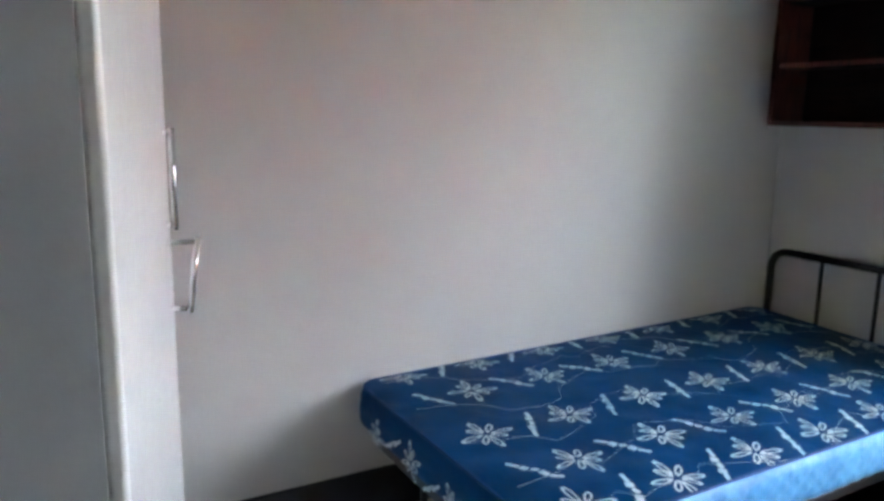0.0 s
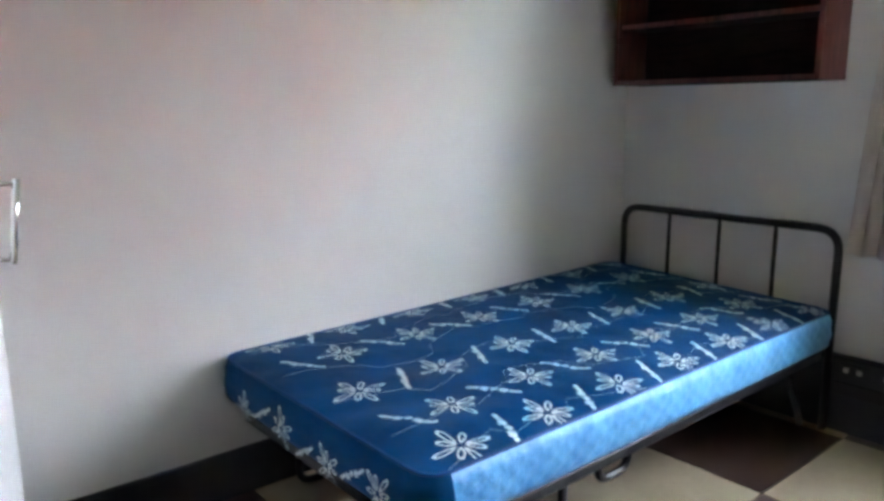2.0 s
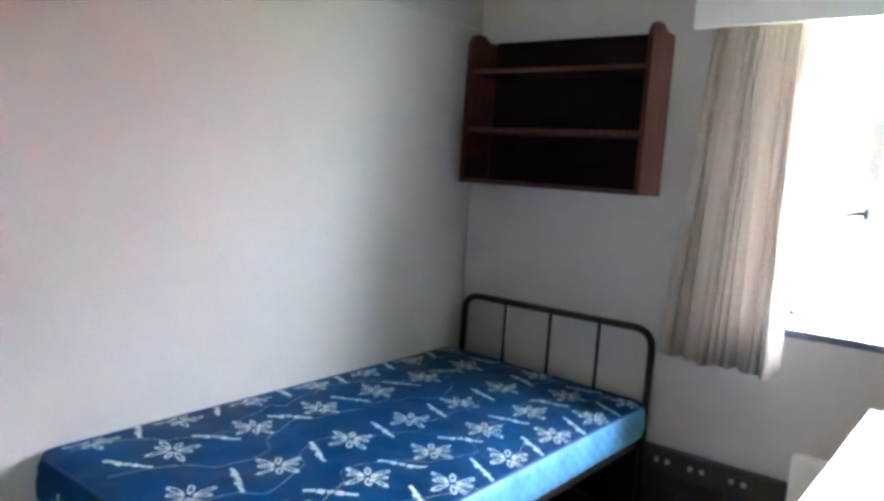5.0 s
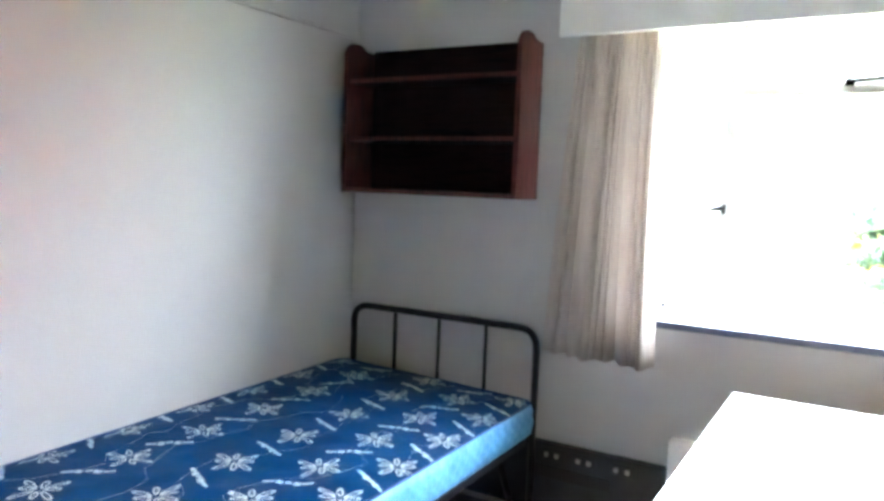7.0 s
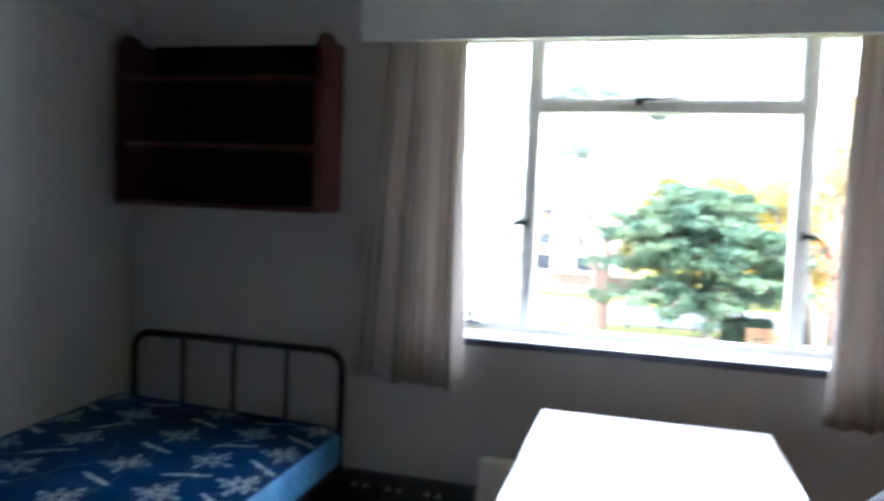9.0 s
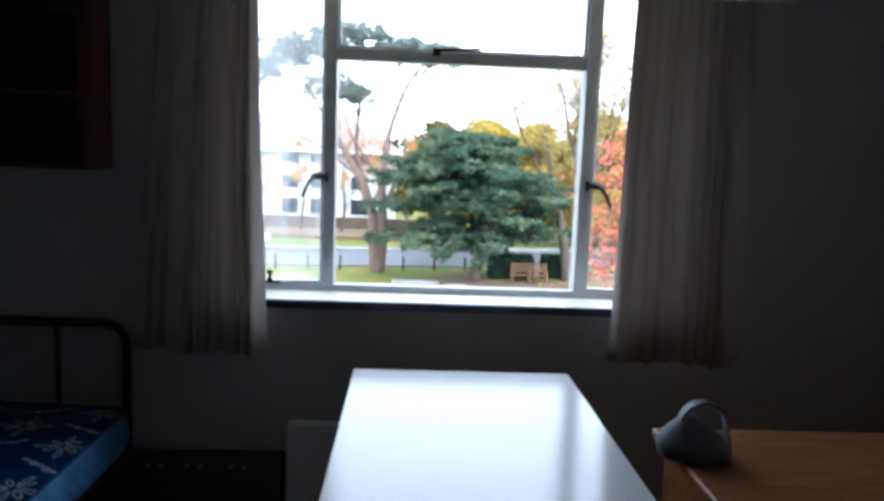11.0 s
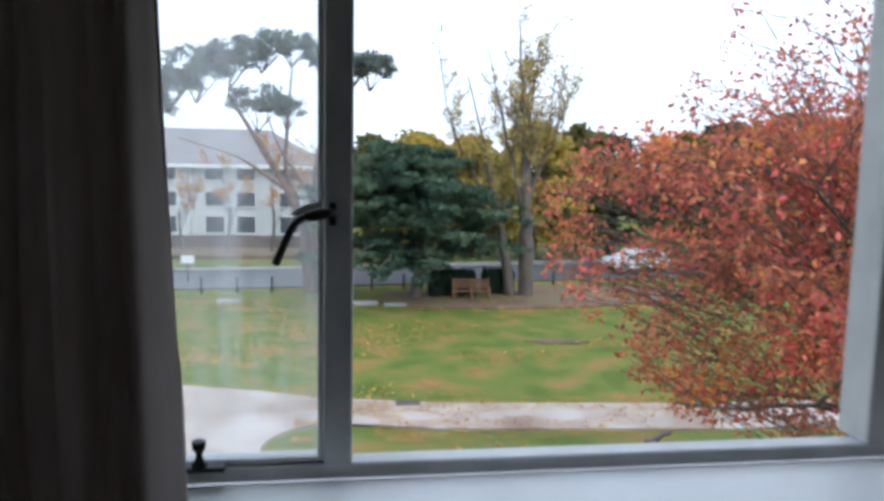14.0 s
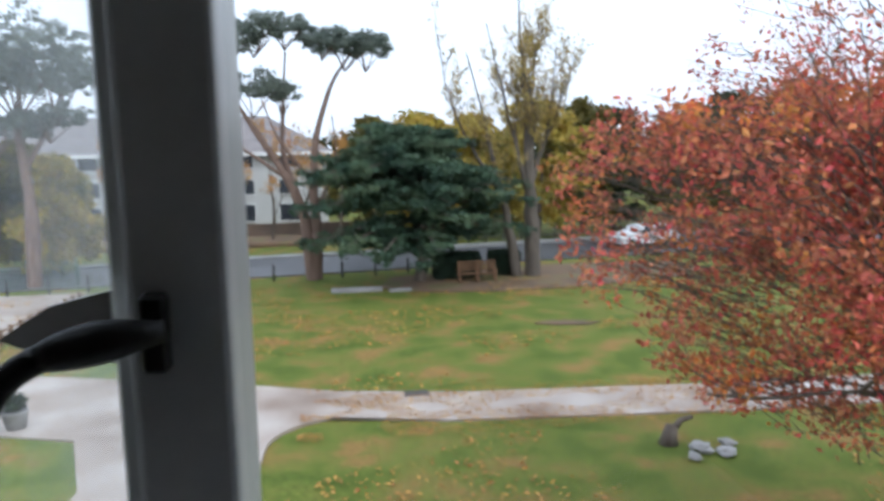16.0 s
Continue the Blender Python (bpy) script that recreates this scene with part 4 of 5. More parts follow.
k = 9000
c = np.stack([0.6 + 12 * rng.random(k) ** 1.4, rng.uniform(16.0, 19.2, k), np.full(k, G + 0.08)], 1)
c = c[np.array([noise.noise((x * 0.7, y * 1.1, 2.0)) > -0.2 + 0.25 * max(0.0, 3.0 - x) for x, y, _ in c])]
lv = crown(None, c, 0.028, M_RUST, flat=0.9, name="fallen_leaves")
tagged(lv, "small brown leaves trodden onto the concrete path", "leaves", kind="stuff")


# ---- roadside ----
def bollard():
    t = thing("bollard", "low dark roadside post", "bollard", (0, 0, G), group="posts along the road")
    bm = bmesh.new()
    tube(bm, [(0, 0, -0.05), (0, 0, 0.78), (0, 0, 0.84), (0, 0, 0.86)], [0.06, 0.06, 0.045, 0.01], 10)
    part("post", bm, M_POST, t)
    return t


b0 = bollard()
b0.location = (-14, 36.4, G)
for k in range(1, 20):
    x = -14 + 1.75 * k
    copy_thing(b0, pose(x, 37.6 + 0.105 * (x + 4), G))


def sign(x, y, h, w):
    t = thing("road_sign", "small white sign on a thin post", "sign", (x, y, G), group="white signs by the road")
    bm = bmesh.new()
    tube(bm, [(0, 0, -0.05), (0, 0, h)], 0.03, 8)
    part("post", bm, M_POST, t)
    part("board", boxes((-w / 2, w / 2, -0.045, -0.03, h - 0.45, h), bevel=0.01), M_WHITE, t, "white board")
    return t


sign(-6.6, 41.0, 1.55, 0.7)
sign(-8.6, 36.5, 0.75, 1.0)


def bench():
    t = thing("garden_bench", "weathered orange wooden bench by the hedge", "bench", (8.4, 35.2, G))
    for k in range(3):
        part("seat_slat", boxes((-0.95, 0.95, -0.25 + 0.17 * k, -0.11 + 0.17 * k, 0.44, 0.48), bevel=0.01), M_BENCH, t)
    for k in range(3):
        part("back_slat", boxes((-0.95, 0.95, 0.26, 0.3, 0.58 + 0.17 * k, 0.7 + 0.17 * k), bevel=0.01), M_BENCH, t)
    for x in (-0.9, 0.0, 0.9):
        part("leg", boxes((x - 0.05, x + 0.05, -0.28, -0.2, 0, 0.7), (x - 0.05, x + 0.05, 0.2, 0.255, 0, 1.08), (x - 0.05, x + 0.05, -0.2, 0.2, 0.36, 0.435), bevel=0.008), M_BENCH, t)
    return t


bench()


def hedge(x, y, w, d, h, label):
    t = thing("hedge", label, "hedge", (x, y, G), group="clipped hedges")
    bm = bmesh.new()
    box(bm, -w / 2, w / 2, -d / 2, d / 2, 0, h)
    bmesh.ops.subdivide_edges(bm, edges=bm.edges, cuts=6, use_grid_fill=True)
    for v in bm.verts:
        v.co += Vector((noise.noise(v.co * 2), noise.noise(v.co * 2 + Vector((9, 0, 0))), noise.noise(v.co * 2 + Vector((0, 9, 0))))) * 0.1
        v.co.z = max(v.co.z, -0.05)
    part("core", bm, M_HEDGE, t)
    m = 3000
    p = np.stack([rng.uniform(-w / 2, w / 2, m), rng.uniform(-d / 2, d / 2, m), rng.uniform(0.05, h, m)], 1)
    face = rng.integers(0, 4, m)
    p[face == 0, 1], p[face == 1, 2], p[face == 2, 0], p[face == 3, 0] = -d / 2, h, -w / 2, w / 2
    crown(t, p + rng.normal(size=(m, 3)) * 0.05, 0.08, M_HEDGE, name="leaves")
    return t


hedge(7.6, 36.6, 2.2, 1.2, 1.25, "dark clipped hedge behind the bench")
hedge(10.2, 37.2, 1.4, 1.2, 1.2, "dark clipped hedge beside the tall tree")
hedge(-8.0, 40.6 - 4.2, 0.9, 0.9, 1.6, "small dark green bush by the road")


# ---- the white house ----
def house():
    t = thing("house", "long white three-storey house with grey roof", "house", (0, 61.5, G))
    x0, x1, dep = -52.0, 0.6, 11.0
    top = 6.5
    wall = part("wall", boxes((x0, x1, 0, dep, -0.3, top)), M_RENDERWALL, t)
    bm = bmesh.new()
    e = 0.7
    v = [bm.verts.new(p) for p in ((x0 - e, -e, top), (x1 + e, -e, top), (x1 + e, dep + e, top), (x0 - e, dep + e, top), (x0 + 6, dep / 2, top + 3.2), (x1 - 5.0, dep / 2, top + 3.2))]
    for f in ((0, 1, 5, 4), (2, 3, 4, 5), (1, 2, 5), (3, 0, 4), (3, 2, 1, 0)):
        bm.faces.new([v[i] for i in f])
    part("roof", bm, M_ROOF, t)
    part("eaves", boxes((x0 - e, x1 + e, -e - 0.06, -e + 0.06, top - 0.22, top + 0.05)), M_WHITE, t, "white eaves board")
    proto = None
    xs = (-2.4, -5.9, -8.4, -12.2, -14.7, -17.9, -20.4, -24.2, -26.7, -30.4, -32.9, -36.7, -39.2, -43, -45.5)
    for zi, (z0, h) in enumerate(((0.95, 1.35), (3.15, 1.15), (5.3, 1.05))):
        for x in xs:
            w = part("window", boxes((x - 0.8, x + 0.8, -0.04, -0.005, z0, z0 + h)), M_DARKGLASS, t, "dark window")
            part("frame", boxes((x - 0.8, x + 0.8, -0.09, -0.045, z0 + h, z0 + h + 0.08), (x - 0.86, x + 0.86, -0.12, -0.045, z0 - 0.09, z0 - 0.005), (x - 0.8, x - 0.74, -0.07, -0.045, z0, z0 + h), (x + 0.74, x + 0.8, -0.07, -0.045, z0, z0 + h)), M_WHITE, w)
    for x in (-10.3, -22.3, -34.5):
        bm = bmesh.new()
        tube(bm, [(x, -0.08, 0), (x, -0.08, top - 0.2)], 0.06, 8)
        part("downpipe", bm, M_WHITE, t)
    return t


house()
solid("garden_wall", boxes((-60, 3.0, 56.0, 56.4, G - 0.2, G + 1.1), (-60, 3.0, 55.95, 56.45, G + 1.1, G + 1.2)), M_BROWNWALL, "low brown brick wall before the white house", "wall")
solid("bank", boxes((-60, 3.0, 51.5, 55.9, G - 0.2, G + 0.35), bevel=0.15), M_EARTH, "brown planted bank beyond the road", "bank", kind="structure")


def railing(x0, x1, y0, y1, step, h):
    t = thing("railing", "dark iron railing beyond the road", "railing", (0, 0, G))
    n = int((x1 - x0) / step)
    for k in range(n + 1):
        x, y = x0 + (x1 - x0) * k / n, y0 + (y1 - y0) * k / n
        part("post", boxes((x - 0.04, x + 0.04, y - 0.04, y + 0.04, 0, h)), M_POST, t)
    for z in (0.35, h - 0.06):
        bm = bmesh.new()
        tube(bm, [(x0, y0, z), (x1, y1, z)], 0.025, 6)
        part("rail", bm, M_POST, t)
    return t


railing(4, 30, 48.6, 52.6, 1.3, 1.2)


def mesh_fence():
    t = thing("mesh_fence", "green mesh fence round a paved court", "fence", (0, 0, G))
    for k in range(7):
        x = -26 + 2.4 * k
        bm = bmesh.new()
        tube(bm, [(x, 38.8, 0), (x, 38.8, 1.5)], 0.05, 8)
        part("post", bm, M_GREENMESH, t)
    for z in np.arange(0.1, 1.5, 0.2):
        bm = bmesh.new()
        tube(bm, [(-26, 38.8, z), (-11.6, 38.8, z)], 0.02, 5)
        part("wire", bm, M_GREENMESH, t)
    return t


mesh_fence()
solid("court", boxes((-30, -10.4, 28.5, 36.5, G - 0.1, G + 0.05)), M_PATH, "reddish paved court beside the lawn", "paving", kind="structure")


solid("basin", boxes((-18, -10.8, 24.6, 28.2, G - 0.1, G + 0.075)), M_ASPHALT, "dark wet strip beside the paved court", "paving", kind="structure")
lf = thing("post_fence", "low weathered wooden post fence beside the lawn", "fence", (0, 0, G))
for k in range(13):
    x, y = -10.4 + 0.05 * k, 24.6 + 0.75 * k
    part("post", boxes((x - 0.07, x + 0.07, y - 0.07, y + 0.07, -0.05, 0.62), bevel=0.015), M_BENCH, lf)
for z in (0.3, 0.52):
    bm = bmesh.new()
    tube(bm, [(-10.4, 24.6, z), (-9.8, 33.6, z)], 0.04, 6)
    part("rail", bm, M_BENCH, lf)


def planter(x, y):
    t = thing("planter", "round grey pot with a small shrub", "planter", (x, y, G), group="pots on the paving")
    bm = bmesh.new()
    tube(bm, [(0, 0, 0.05), (0, 0, 0.45), (0, 0, 0.5)], [0.22, 0.3, 0.32], 12)
    part("pot", bm, M_STONE, t)
    crown(t, clump((0, 0, 0.7), (0.3, 0.3, 0.25), 400), 0.06, M_DARKLEAF, name="shrub")
    return t


planter(-6.9, 17.8)
planter(-6.3, 18.3)
planter(-7.5, 17.9)


def car(x, y, turn):
    t = thing("car", "white estate car on the road", "car")
    bm = bmesh.new()
    prof = [(-2.1, 0.35), (-2.15, 0.7), (-2.0, 0.95), (-1.2, 1.0), (-0.6, 1.45), (1.3, 1.5), (1.95, 1.1), (2.1, 0.85), (2.1, 0.35)]
    f = bm.faces.new([bm.verts.new((a, -0.85, b)) for a, b in prof])
    g = bmesh.ops.extrude_face_region(bm, geom=[f])
    bmesh.ops.translate(bm, vec=(0, 1.7, 0), verts=[v for v in g["geom"] if isinstance(v, bmesh.types.BMVert)])
    for v in bm.verts:
        if v.co.z > 1.2:
            v.co.y *= 0.85
    bmesh.ops.bevel(bm, geom=bm.edges[:], offset=0.06, segments=2, affect="EDGES")
    part("body", bm, M_CAR, t)
    for s in (-1, 1):
        for a, b in ((-0.75, 0.2), (0.28, 1.35)):
            bm = bmesh.new()
            bm2 = [(a, s * 0.845, 1.02), (b, s * 0.845, 1.02), (b - (0.1 if b > 1 else 0), s * 0.775, 1.38), (a + (0.35 if a < 0 else 0), s * 0.775, 1.38)]
            f = bm.faces.new([bm.verts.new(p) for p in bm2])
            g = bmesh.ops.extrude_face_region(bm, geom=[f])
            bmesh.ops.translate(bm, vec=(0, s * 0.02, 0), verts=[v for v in g["geom"] if isinstance(v, bmesh.types.BMVert)])
            part("side_window", bm, M_DARKGLASS, t, "dark side window")
        for a in (-1.35, 1.35):
            bm = bmesh.new()
            tube(bm, [(a, s * 0.7, 0.33), (a, s * 0.9, 0.33)], 0.33, 18)
            w = part("wheel", bm, M_TYRE, t, "black tyre")
            bm = bmesh.new()
            tube(bm, [(a, s * 0.9, 0.33), (a, s * 0.915, 0.33)], 0.2, 14)
            part("rim", bm, M_CHROME, w, "metal rim")
        part("headlight", boxes((-2.17, -2.1, s * 0.62 - 0.15, s * 0.62 + 0.15, 0.68, 0.82), bevel=0.02), M_SOCKET, t)
    t.matrix_world = pose(x, y, G + 0.07, 0, 0, turn)
    return t


car(21.2, 44.8, 9)


# ---- trees ----
def tree(name, label, x, y):
    return thing(name, label, "tree", (x, y, G))


def umbrella_pine(x, y, stems, pads, label, seed):
    t = tree("pine_tree", label, x, y)
    pads = [(a, b, c, d * 1.15, e * 1.15, f * 1.45) for a, b, c, d, e, f in pads]
    bm = bmesh.new()
    rnd = random.Random(seed)
    for pts, r0, r1 in stems:
        pts = [Vector(p) for p in pts]
        fine = rounded(pts, 0.8, 4) if len(pts) > 2 else pts
        n = len(fine)
        tube(bm, fine, [r0 + (r1 - r0) * k / (n - 1) for k in range(n)], 9, cap=False)
    for cx, cy, cz, rx, ry, rz in pads:
        for k in range(6):
            a = rnd.uniform(0, 6.28)
            tube(bm, [(cx - rx * 0.1, cy, cz - rz * 1.1), (cx + 0.4 * rx * math.cos(a), cy + 0.4 * ry * math.sin(a), cz - rz * 0.5), (cx + 0.85 * rx * math.cos(a), cy + 0.85 * ry * math.sin(a), cz)], [0.05, 0.032, 0.012], 4, cap=False)
    part("trunk", bm, M_BARK_P, t)
    pts = []
    for cx, cy, cz, rx, ry, rz in pads:
        for k in range(int(14 * rx * ry) + 12):
            a, r = rnd.uniform(0, 6.28), math.sqrt(rnd.random())
            h = math.sqrt(max(0, 1 - r * r)) * rz * 0.7
            pts.append(clump((cx + r * rx * math.cos(a), cy + r * ry * math.sin(a), cz + h * rnd.uniform(-0.15, 1.25) - rz * 0.25), (0.42, 0.42, 0.26), 40, 0.0))
        # loose tufts fray the outline
        for k in range(int(9 * rx * ry) + 8):
            a, r = rnd.uniform(0, 6.28), rnd.uniform(0.7, 1.18)
            pts.append(clump((cx + r * rx * math.cos(a), cy + r * ry * math.sin(a), cz + rz * rnd.uniform(-0.35, 0.3)), (0.3, 0.3, 0.16), 34, 0.0))
    crown(t, np.concatenate(pts), 0.088, M_NEEDLE, flat=0.2)
    return t


umbrella_pine(0.3, 38.0, [
    (((0, 0, -0.1), (-0.15, 0, 1.2), (-0.3, 0, 3.2), (-1.1, 0, 5.2), (-2.9, 0.2, 8.1), (-4.2, 0.2, 10.2)), 0.42, 0.09),
    (((0.1, 0, -0.1), (0.25, -0.1, 2.2), (0.1, 0, 5.0), (0.4, 0.1, 7.6), (1.3, 0, 10.2), (2.4, 0, 11.6)), 0.32, 0.06),
    (((-0.2, 0.1, 3.0), (-1.4, 0.5, 6.5), (-1.2, 0.4, 9.5), (-1.0, 0.4, 11.6)), 0.17, 0.05),
    (((-1.1, 0, 5.2), (-3.5, -0.4, 7.0), (-6.5, -0.4, 7.9)), 0.1, 0.03),
    (((0.1, 0.0, 5.0), (-1.6, -0.3, 7.4), (-2.2, -0.3, 9.2)), 0.1, 0.03),
    (((0.2, 0.1, 3.4), (1.4, 0.4, 6.2), (1.2, 0.3, 8.5)), 0.1, 0.03)],
    [(-7.9, 0.2, 9.7, 0.8, 0.9, 1.2), (-7.0, 0.2, 10.9, 1.2, 1.1, 1.1), (-5.6, 0.2, 11.6, 1.5, 1.3, 1.2), (-4.0, 0.2, 12.1, 1.5, 1.3, 1.1), (-2.4, 0.2, 12.7, 1.3, 1.2, 0.9), (-0.9, 0.2, 12.9, 1.1, 1.0, 0.8), (0.9, 0, 12.2, 0.9, 0.9, 0.7), (2.1, 0, 12.0, 1.5, 1.3, 0.9), (3.1, 0, 11.8, 1.0, 1.0, 0.8), (-2.6, 0.3, 9.9, 1.3, 1.1, 1.0), (-1.2, 0.3, 9.6, 0.7, 0.7, 0.8)],
    "tall umbrella pine with two leaning bare stems", 5)
umbrella_pine(-13.6, 38.6, [
    (((0, 0, -0.1), (0.2, 0, 4.0), (-0.1, 0, 8.0), (0.3, 0, 11.0)), 0.38, 0.1),
    (((0.1, 0, 6.0), (1.6, 0, 8.4), (2.2, 0, 10.0)), 0.14, 0.05)],
    [(0.2, 0, 11.9, 2.5, 2.2, 2.3), (-2.4, 0, 11.4, 2.4, 1.8, 2.2), (1.9, 0, 10.9, 1.6, 1.3, 1.8), (0.2, 0, 10.2, 2.6, 1.6, 1.2), (1.5, 0, 8.5, 1.5, 1.1, 0.8), (-0.8, 0, 8.0, 1.8, 1.2, 0.8)],
    "broad umbrella pine beside the paved court", 9)


def cedar():
    t = tree("cedar_tree", "spreading dark green cedar on the lawn", 5.6, 36.0)
    bm = bmesh.new()
    tube(bm, [(0, 0, -0.1), (0.05, 0, 0.5), (0.25, 0, 1.7), (0.2, 0, 3.0), (0.0, 0, 4.6), (-0.3, 0, 6.2), (-0.5, 0, 7.4)], [0.36, 0.27, 0.24, 0.22, 0.18, 0.12, 0.04], 10, cap=False)
    rnd = random.Random(2)
    pts = []
    for lev in range(11):
        z = 2.5 + lev * 0.49
        s = lev / 10
        # widest at a third of the height, leaning top
        reach = (4.6 + 1.0 * math.sin(s * 2.6)) * (1 - 0.6 * s ** 2.6)
        cx = -0.3 - 0.25 * s ** 1.5
        for k in range(11):
            a = 6.283 * k / 11 + rnd.uniform(-0.3, 0.3) + lev
            ln = reach * rnd.choice((0.5, 0.72, 0.9, 1.0, 1.1, 1.22))
            if math.cos(a) < -0.2 and lev < 2:
                ln *= 1.05
            end = Vector((cx + ln * math.cos(a), ln * 0.9 * math.sin(a), z + rnd.uniform(-0.55, 0.5) - ((0.9 if math.cos(a) < 0.2 else 0.3) if lev < 3 else 0.1)))
            base = Vector((cx * 0.8, 0, z - 0.35))
            mid = base.lerp(end, 0.55) + Vector((0, 0, 0.3))
            tube(bm, [base, mid, end], [0.07, 0.05, 0.015], 5, cap=False)
            for q in range(8):
                f = 0.3 + 0.75 * (q + rnd.random()) / 9
                p = base.lerp(mid, f / 0.55) if f < 0.55 else mid.lerp(end, (f - 0.55) / 0.45)
                p = p + Vector((rnd.uniform(-0.5, 0.5), rnd.uniform(-0.5, 0.5), rnd.uniform(-0.15, 0.2)))
                pts.append(clump(p, (0.62, 0.62, 0.15), 50, 0.0))
                # sprays hang from the bough's edge
                pts.append(clump(p + Vector((rnd.uniform(-0.4, 0.4), rnd.uniform(-0.4, 0.4), -0.22)), (0.22, 0.22, 0.2), 14, 0.0))
    part("trunk", bm, M_BARK, t)
    crown(t, np.concatenate(pts), 0.105, M_CEDAR, flat=0.3)
    return t


cedar()


def poplar():
    t = tree("poplar_tree", "tall nearly bare poplar with sparse yellow leaves", 11.1, 36.2)
    rnd = random.Random(21)
    stems = [(((0.45, 0, -0.1), (0.3, 0, 3.7), (0.15, 0, 8.0), (-0.1, 0.1, 11.0), (-0.3, 0, 13.8)), 0.42, 0.035),
             (((-0.45, 0.1, -0.1), (-0.7, 0.1, 2.0), (-1.2, 0, 4.3), (-2.1, 0, 8.0), (-2.9, 0, 11.3)), 0.3, 0.03),
             (((-1.2, 0, 4.3), (-2.6, 0.2, 6.5), (-3.8, 0, 8.8), (-4.3, 0, 11.8)), 0.11, 0.02),
             (((0.3, 0, 3.7), (-0.6, -0.2, 7.0), (-1.3, 0, 10.0), (-1.9, 0, 12.7)), 0.14, 0.025),
             (((0.25, 0, 4.5), (0.9, 0.2, 6.5), (1.3, 0, 8.0), (1.7, 0, 11.9)), 0.14, 0.025),
             (((0.9, 0.2, 6.5), (1.9, 0, 9.0), (2.6, 0, 11.0)), 0.08, 0.02),
             (((0.15, 0, 8.0), (0.5, 0, 11.0), (0.8, 0, 13.2)), 0.08, 0.02),
             (((-0.6, -0.2, 7.0), (-0.2, 0.9, 9.0), (0.3, 1.4, 11.5)), 0.08, 0.02),
             (((0.2, 0, 6.0), (0.4, -1.0, 8.0), (-0.6, -1.6, 10.6)), 0.08, 0.02)]
    lines, tips = [], []
    for n, (pts, r0, r1) in enumerate(stems):
        fine = rounded([Vector(p) for p in pts], 0.9, 4)
        m = len(fine)
        lines.append(([p + Vector((rnd.uniform(-1, 1), rnd.uniform(-1, 1), 0)) * 0.07 for p in fine], [r0 + (r1 - r0) * k / (m - 1) for k in range(m)]))
        # short upswept side branches, thicker towards the top of each stem
        for k in range(34 if n == 0 else 19):
            f = 0.35 + 0.65 * rnd.random() if n < 2 else 0.2 + 0.8 * rnd.random()
            q = f * (m - 1)
            p = fine[int(q)].lerp(fine[min(int(q) + 1, m - 1)], q - int(q))
            w = Vector((rnd.uniform(-1, 1), rnd.uniform(-1, 1), rnd.uniform(0.5, 1.6)))
            ln, tp = limbs(p, w, rnd.uniform(0.7, 1.7), 0.022, 1, kids=4, seed=400 + 40 * n + k, spread=0.7, rise=0.35, bend=0.5, shrink=0.6)
            lines += ln
            tips += tp
    wood(t, lines, M_BARK_L)
    pts = [clump(q, (0.28, 0.28, 0.26), 3 if q[2] > 8.5 else 6, 0.0) for q in tips if rnd.random() < 0.6]
    crown(t, np.concatenate(pts), 0.075, M_STRAW)
    return t


poplar()
for k, (x, y, h, w, mat, nm, lb) in enumerate((
        (7.5, 53.5, 9.3, 4.4, M_YELLOW, "yellow_tree", "golden yellow tree beyond the road"),
        (11.5, 54.5, 9.2, 4.4, M_YELLOW, "yellow_tree", "golden yellow tree beyond the road"),
        (16.2, 52.5, 10.2, 4.6, M_YELLOW, "yellow_tree", "golden yellow tree behind the tall poplar"),
        (20.2, 54, 10.2, 3.6, M_OLIVE, "olive_tree", "olive and yellow tree beyond the road"),
        (4.0, 52.5, 8.9, 3.0, M_OLIVE, "olive_tree", "olive green tree beyond the road"),
        (23.5, 56, 9.6, 4.0, M_DARKLEAF, "dark_tree", "dark green tree beyond the road"),
        (28.5, 54, 9.8, 4.2, M_OLIVE, "olive_tree", "olive tree beyond the road"),
        (34, 57, 11, 5, M_DARKLEAF, "dark_tree", "dark green tree beyond the road"),
        (41, 58, 12, 6, M_OLIVE, "olive_tree", "olive tree beyond the road"),
        (-13.5, 42.5, 6.6, 2.4, M_YELLOW, "yellow_tree", "yellowing tree beside the court"),
        (-16.5, 45.5, 7.4, 2.6, M_OLIVE, "olive_tree", "olive tree beside the court"))):
    t = tree(nm, lb, x, y)
    lines, tips = limbs((0, 0, -0.1), (0, 0, 1), h * 0.42, 0.24, 3, kids=3, seed=60 + k, spread=0.8, shrink=0.66)
    wood(t, lines, M_BARK, sides=6)
    rnd = random.Random(k)
    pts = []
    for q in range(70):
        a, r, u = rnd.uniform(0, 6.28), math.sqrt(rnd.random()), rnd.random()
        z = h * (0.16 + 0.84 * u)
        rr = w * r * math.sin(math.pi * (0.18 + 0.76 * u)) * rnd.uniform(0.75, 1.15)
        pts.append(clump((rr * math.cos(a), rr * math.sin(a), z - 0.4), (w * 0.24, w * 0.24, 0.6), 110, 0.1))
    crown(t, np.concatenate(pts), 0.2, mat)
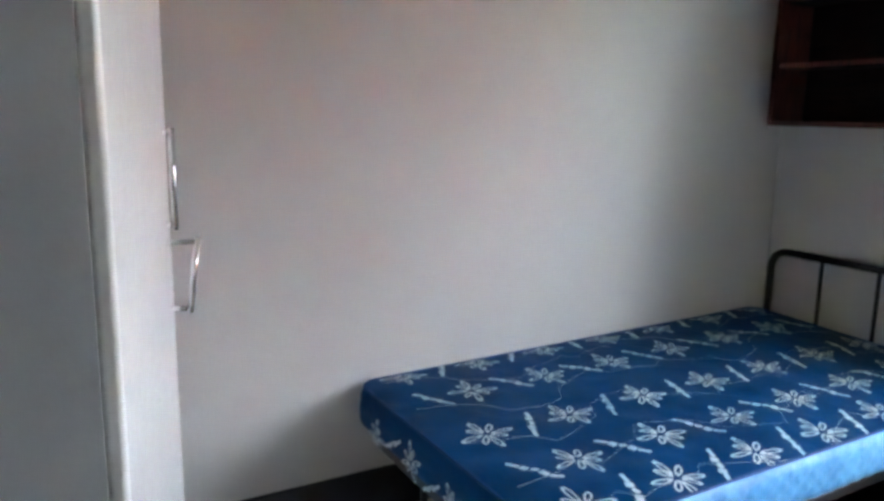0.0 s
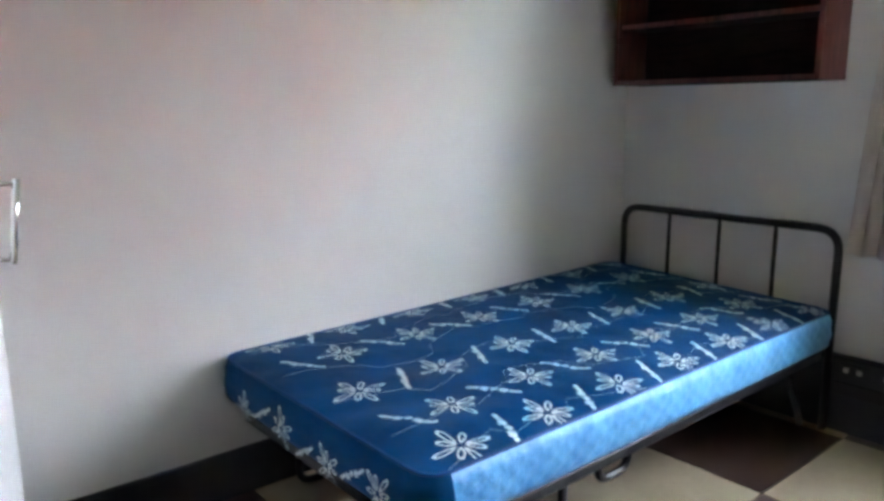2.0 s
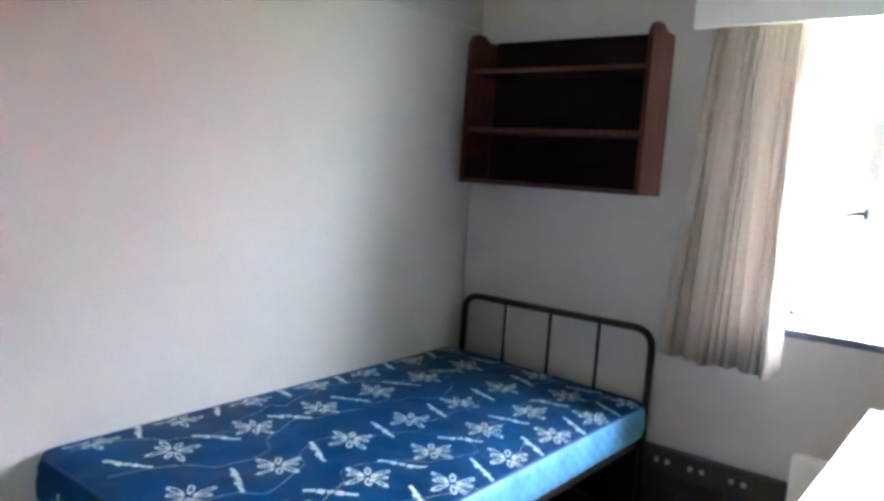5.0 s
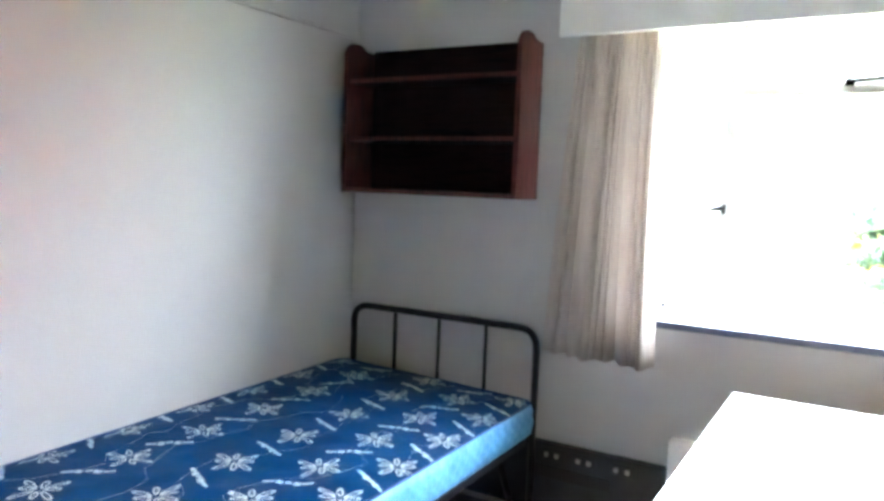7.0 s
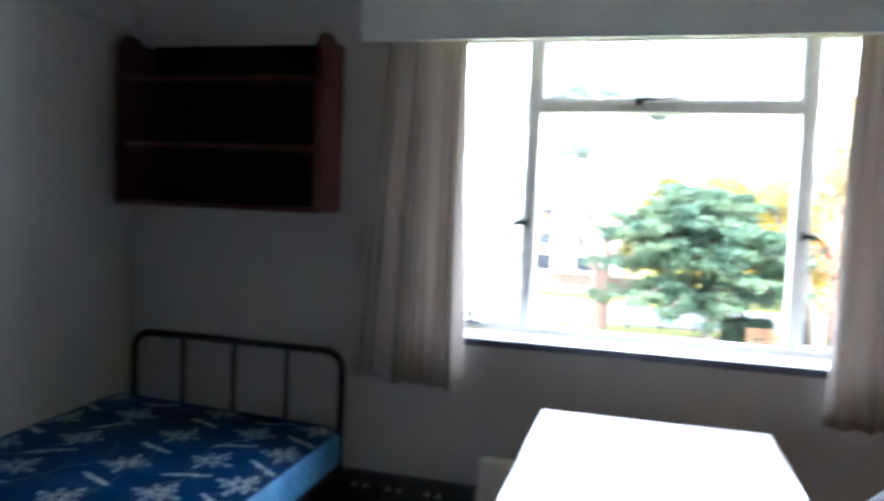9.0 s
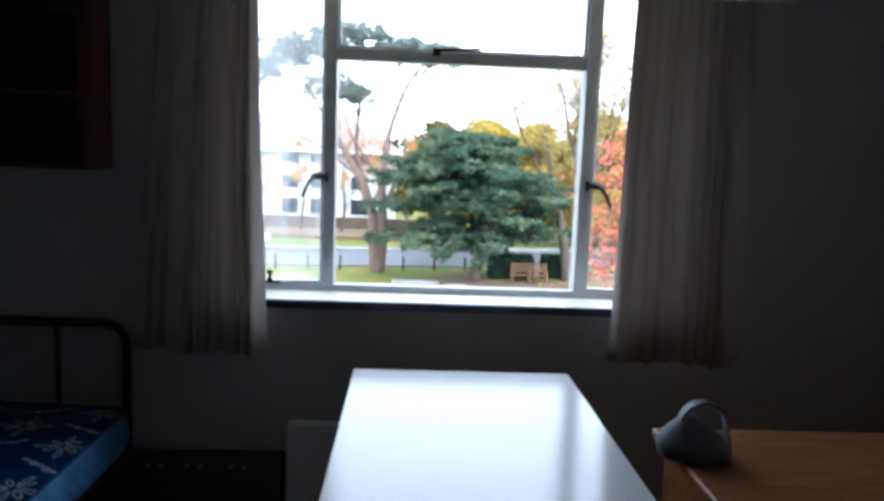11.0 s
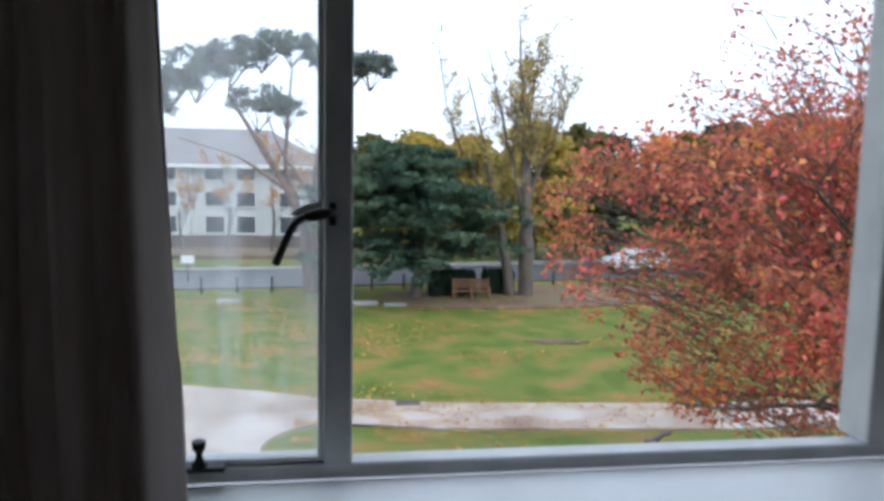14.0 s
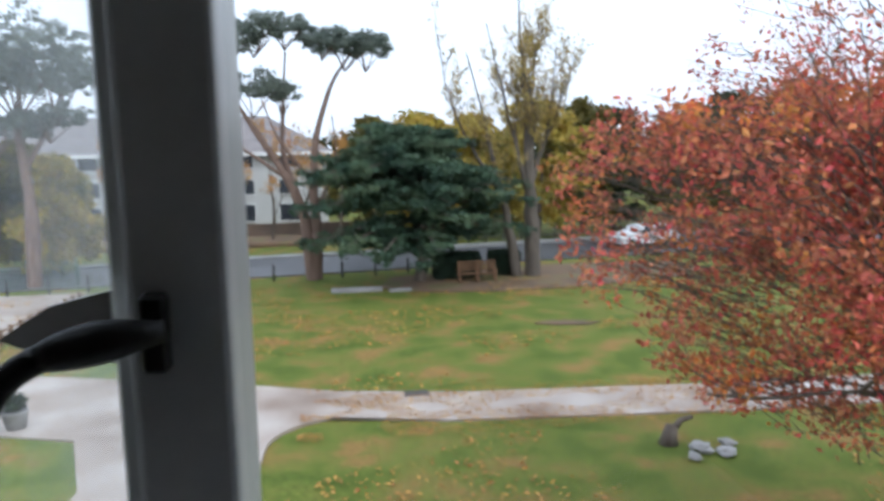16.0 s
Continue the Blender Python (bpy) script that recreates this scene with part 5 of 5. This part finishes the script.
for k, (x, y, h) in enumerate(((-13.2, 54.4, 6.2), (-9.6, 54.6, 5.8), (-6.3, 54.0, 6.4), (-3.2, 53.5, 7.6), (-0.8, 53.0, 8.0), (1.6, 50.5, 7.0))):
    t = tree("bare_tree", "leafless grey-brown tree before the white house", x, y)
    lines, tips = limbs((0, 0, -0.1), (0.05, 0, 1), h * 0.55, 0.14, 5, kids=3, seed=90 + k, spread=0.7, rise=0.3, shrink=0.62)
    wood(t, lines, M_BARK, sides=5)
    crown(t, np.concatenate([clump(q, (0.25, 0.25, 0.2), 1, 0) for q in tips]), 0.07, M_RUST)


def red_tree():
    t = tree("red_maple", "red and orange autumn tree near the window", 11.7, 9.4)
    lines, tips = [], []
    rnd = random.Random(11)

    def rise(x):
        # the crown is lower on its open side
        return 5.6 * min(1.0, max(0.35, (x + 7.3) / 6.3))

    def within(q, slack=1.0):
        return ((q[0] + 2.1) / 4.6) ** 2 + (q[1] / 4.4) ** 2 + ((q[2] - 6.2) / (rise(q[0]) if q[2] > 6.2 else 3.7)) ** 2 < slack

    ways = [((0, 0, -0.1), (-0.05, 0, 1), 3.4, 0.24)]
    for k in range(22):
        a = radians(180 + rnd.uniform(-95, 95))
        z = rnd.uniform(2.4, 3.4)
        up = rnd.choice((0.2, 0.4, 0.7, 1.1, 1.8, 2.6))
        ways.append(((0, 0, z), (math.cos(a), math.sin(a), up), rnd.uniform(2.8, 4.0), 0.085))
    for k, (p, w, ln, r) in enumerate(ways):
        a, b = limbs(p, w, ln, r, 3 if k else 0, kids=4, seed=300 + k, spread=0.75, rise=0.12, shrink=0.66)
        lines += [ln for ln in a if k == 0 or (ln[0][0].length < 4.6 or within(ln[0][-1], 1.1))]
        tips += b if k else []
    wood(t, lines, M_BARK, sides=6)
    keep = []
    for q in tips:
        if within(q, 1.05) and rnd.random() < (1.0 if q[2] < 7.7 else 0.3):
            keep.append(clump(q, (0.3, 0.3, 0.25), 6, 0.0))
    # twiggy outer sprays fill the skin of the crown
    twigs = []
    for k in range(3400):
        d = Vector((rnd.gauss(0, 1), rnd.gauss(0, 1), rnd.gauss(0, 1))).normalized()
        r = 0.55 + 0.48 * rnd.random() ** 0.7
        q = (-2.1 + 4.6 * d.x * r, 4.4 * d.y * r, 6.2 + (rise(-2.1 + 4.6 * d.x * r) if d.z > 0 else 3.7) * d.z * r)
        if noise.noise((q[0] * 0.8, q[1] * 0.8, q[2] * 0.8)) > (-0.12 if q[2] < 6.0 else 0.1) and rnd.random() < (1.0 if q[2] < 7.2 else 0.3):
            keep.append(clump(q, (0.32, 0.32, 0.24), 13, 0.0))
            e, m = Vector(q), Vector((-1.2, 0, q[2] - 1.2))
            side = Vector((rnd.uniform(-1, 1), rnd.uniform(-1, 1), rnd.uniform(-1, 1))) * 0.2
            twigs.append(([e.lerp(m, 0.3) - side, e.lerp(m, 0.12) + side * 0.5, e - (m - e).normalized() * 0.25], [0.012, 0.008, 0.004]))
    wood(t, twigs, M_BARK, name="twigs")
    crown(t, np.concatenate(keep), 0.05, M_RED, spread=0.45)
    return t


red_tree()

# far woods that close the horizon
pts = []
for k in range(70):
    x = -130 + 4.4 * k
    y = 95 + 12 * noise.noise((x * 0.03, 0, 0))
    pts.append(clump((x, y, G + 4.6 + 2.2 * noise.noise((x * 0.09, 3, 0))), (4.2, 3, 4.2), 420, 0.4))
woods = crown(None, np.concatenate(pts), 0.55, M_DARKLEAF, name="far_woods")
tagged(woods, "dark line of distant trees", "woods", kind="stuff")

# ---- floor tiles, each its own piece ----
S, GAP = 0.62, 0.0015
cells = {}
for i in range(-2, 7):
    for j in range(-8, 2):
        x0, y0 = max(1.112 + S * (i - 1), 0.0), max(-0.71 + S * j, ROOM_Y)
        x1, y1 = min(1.112 + S * i, ROOM_X), min(-0.71 + S * (j + 1), 0.0)
        if x1 - x0 < 0.02 or y1 - y0 < 0.02:
            continue
        dark = (i + j) % 2 == 0
        key = (round(x1 - x0, 3), round(y1 - y0, 3), dark)
        if key not in cells:
            w, d = x1 - x0, y1 - y0
            cells[key] = finish(boxes((GAP - w / 2, w / 2 - GAP, GAP - d / 2, d / 2 - GAP, -0.0055, 0), bevel=0.0012), "tile")
            cells[key].materials.append(M_TILE_D if dark else M_TILE_C)
        tl = new("tile", cells[key])
        tl.location = ((x0 + x1) / 2, (y0 + y1) / 2, 0)
        tl.parent = floor
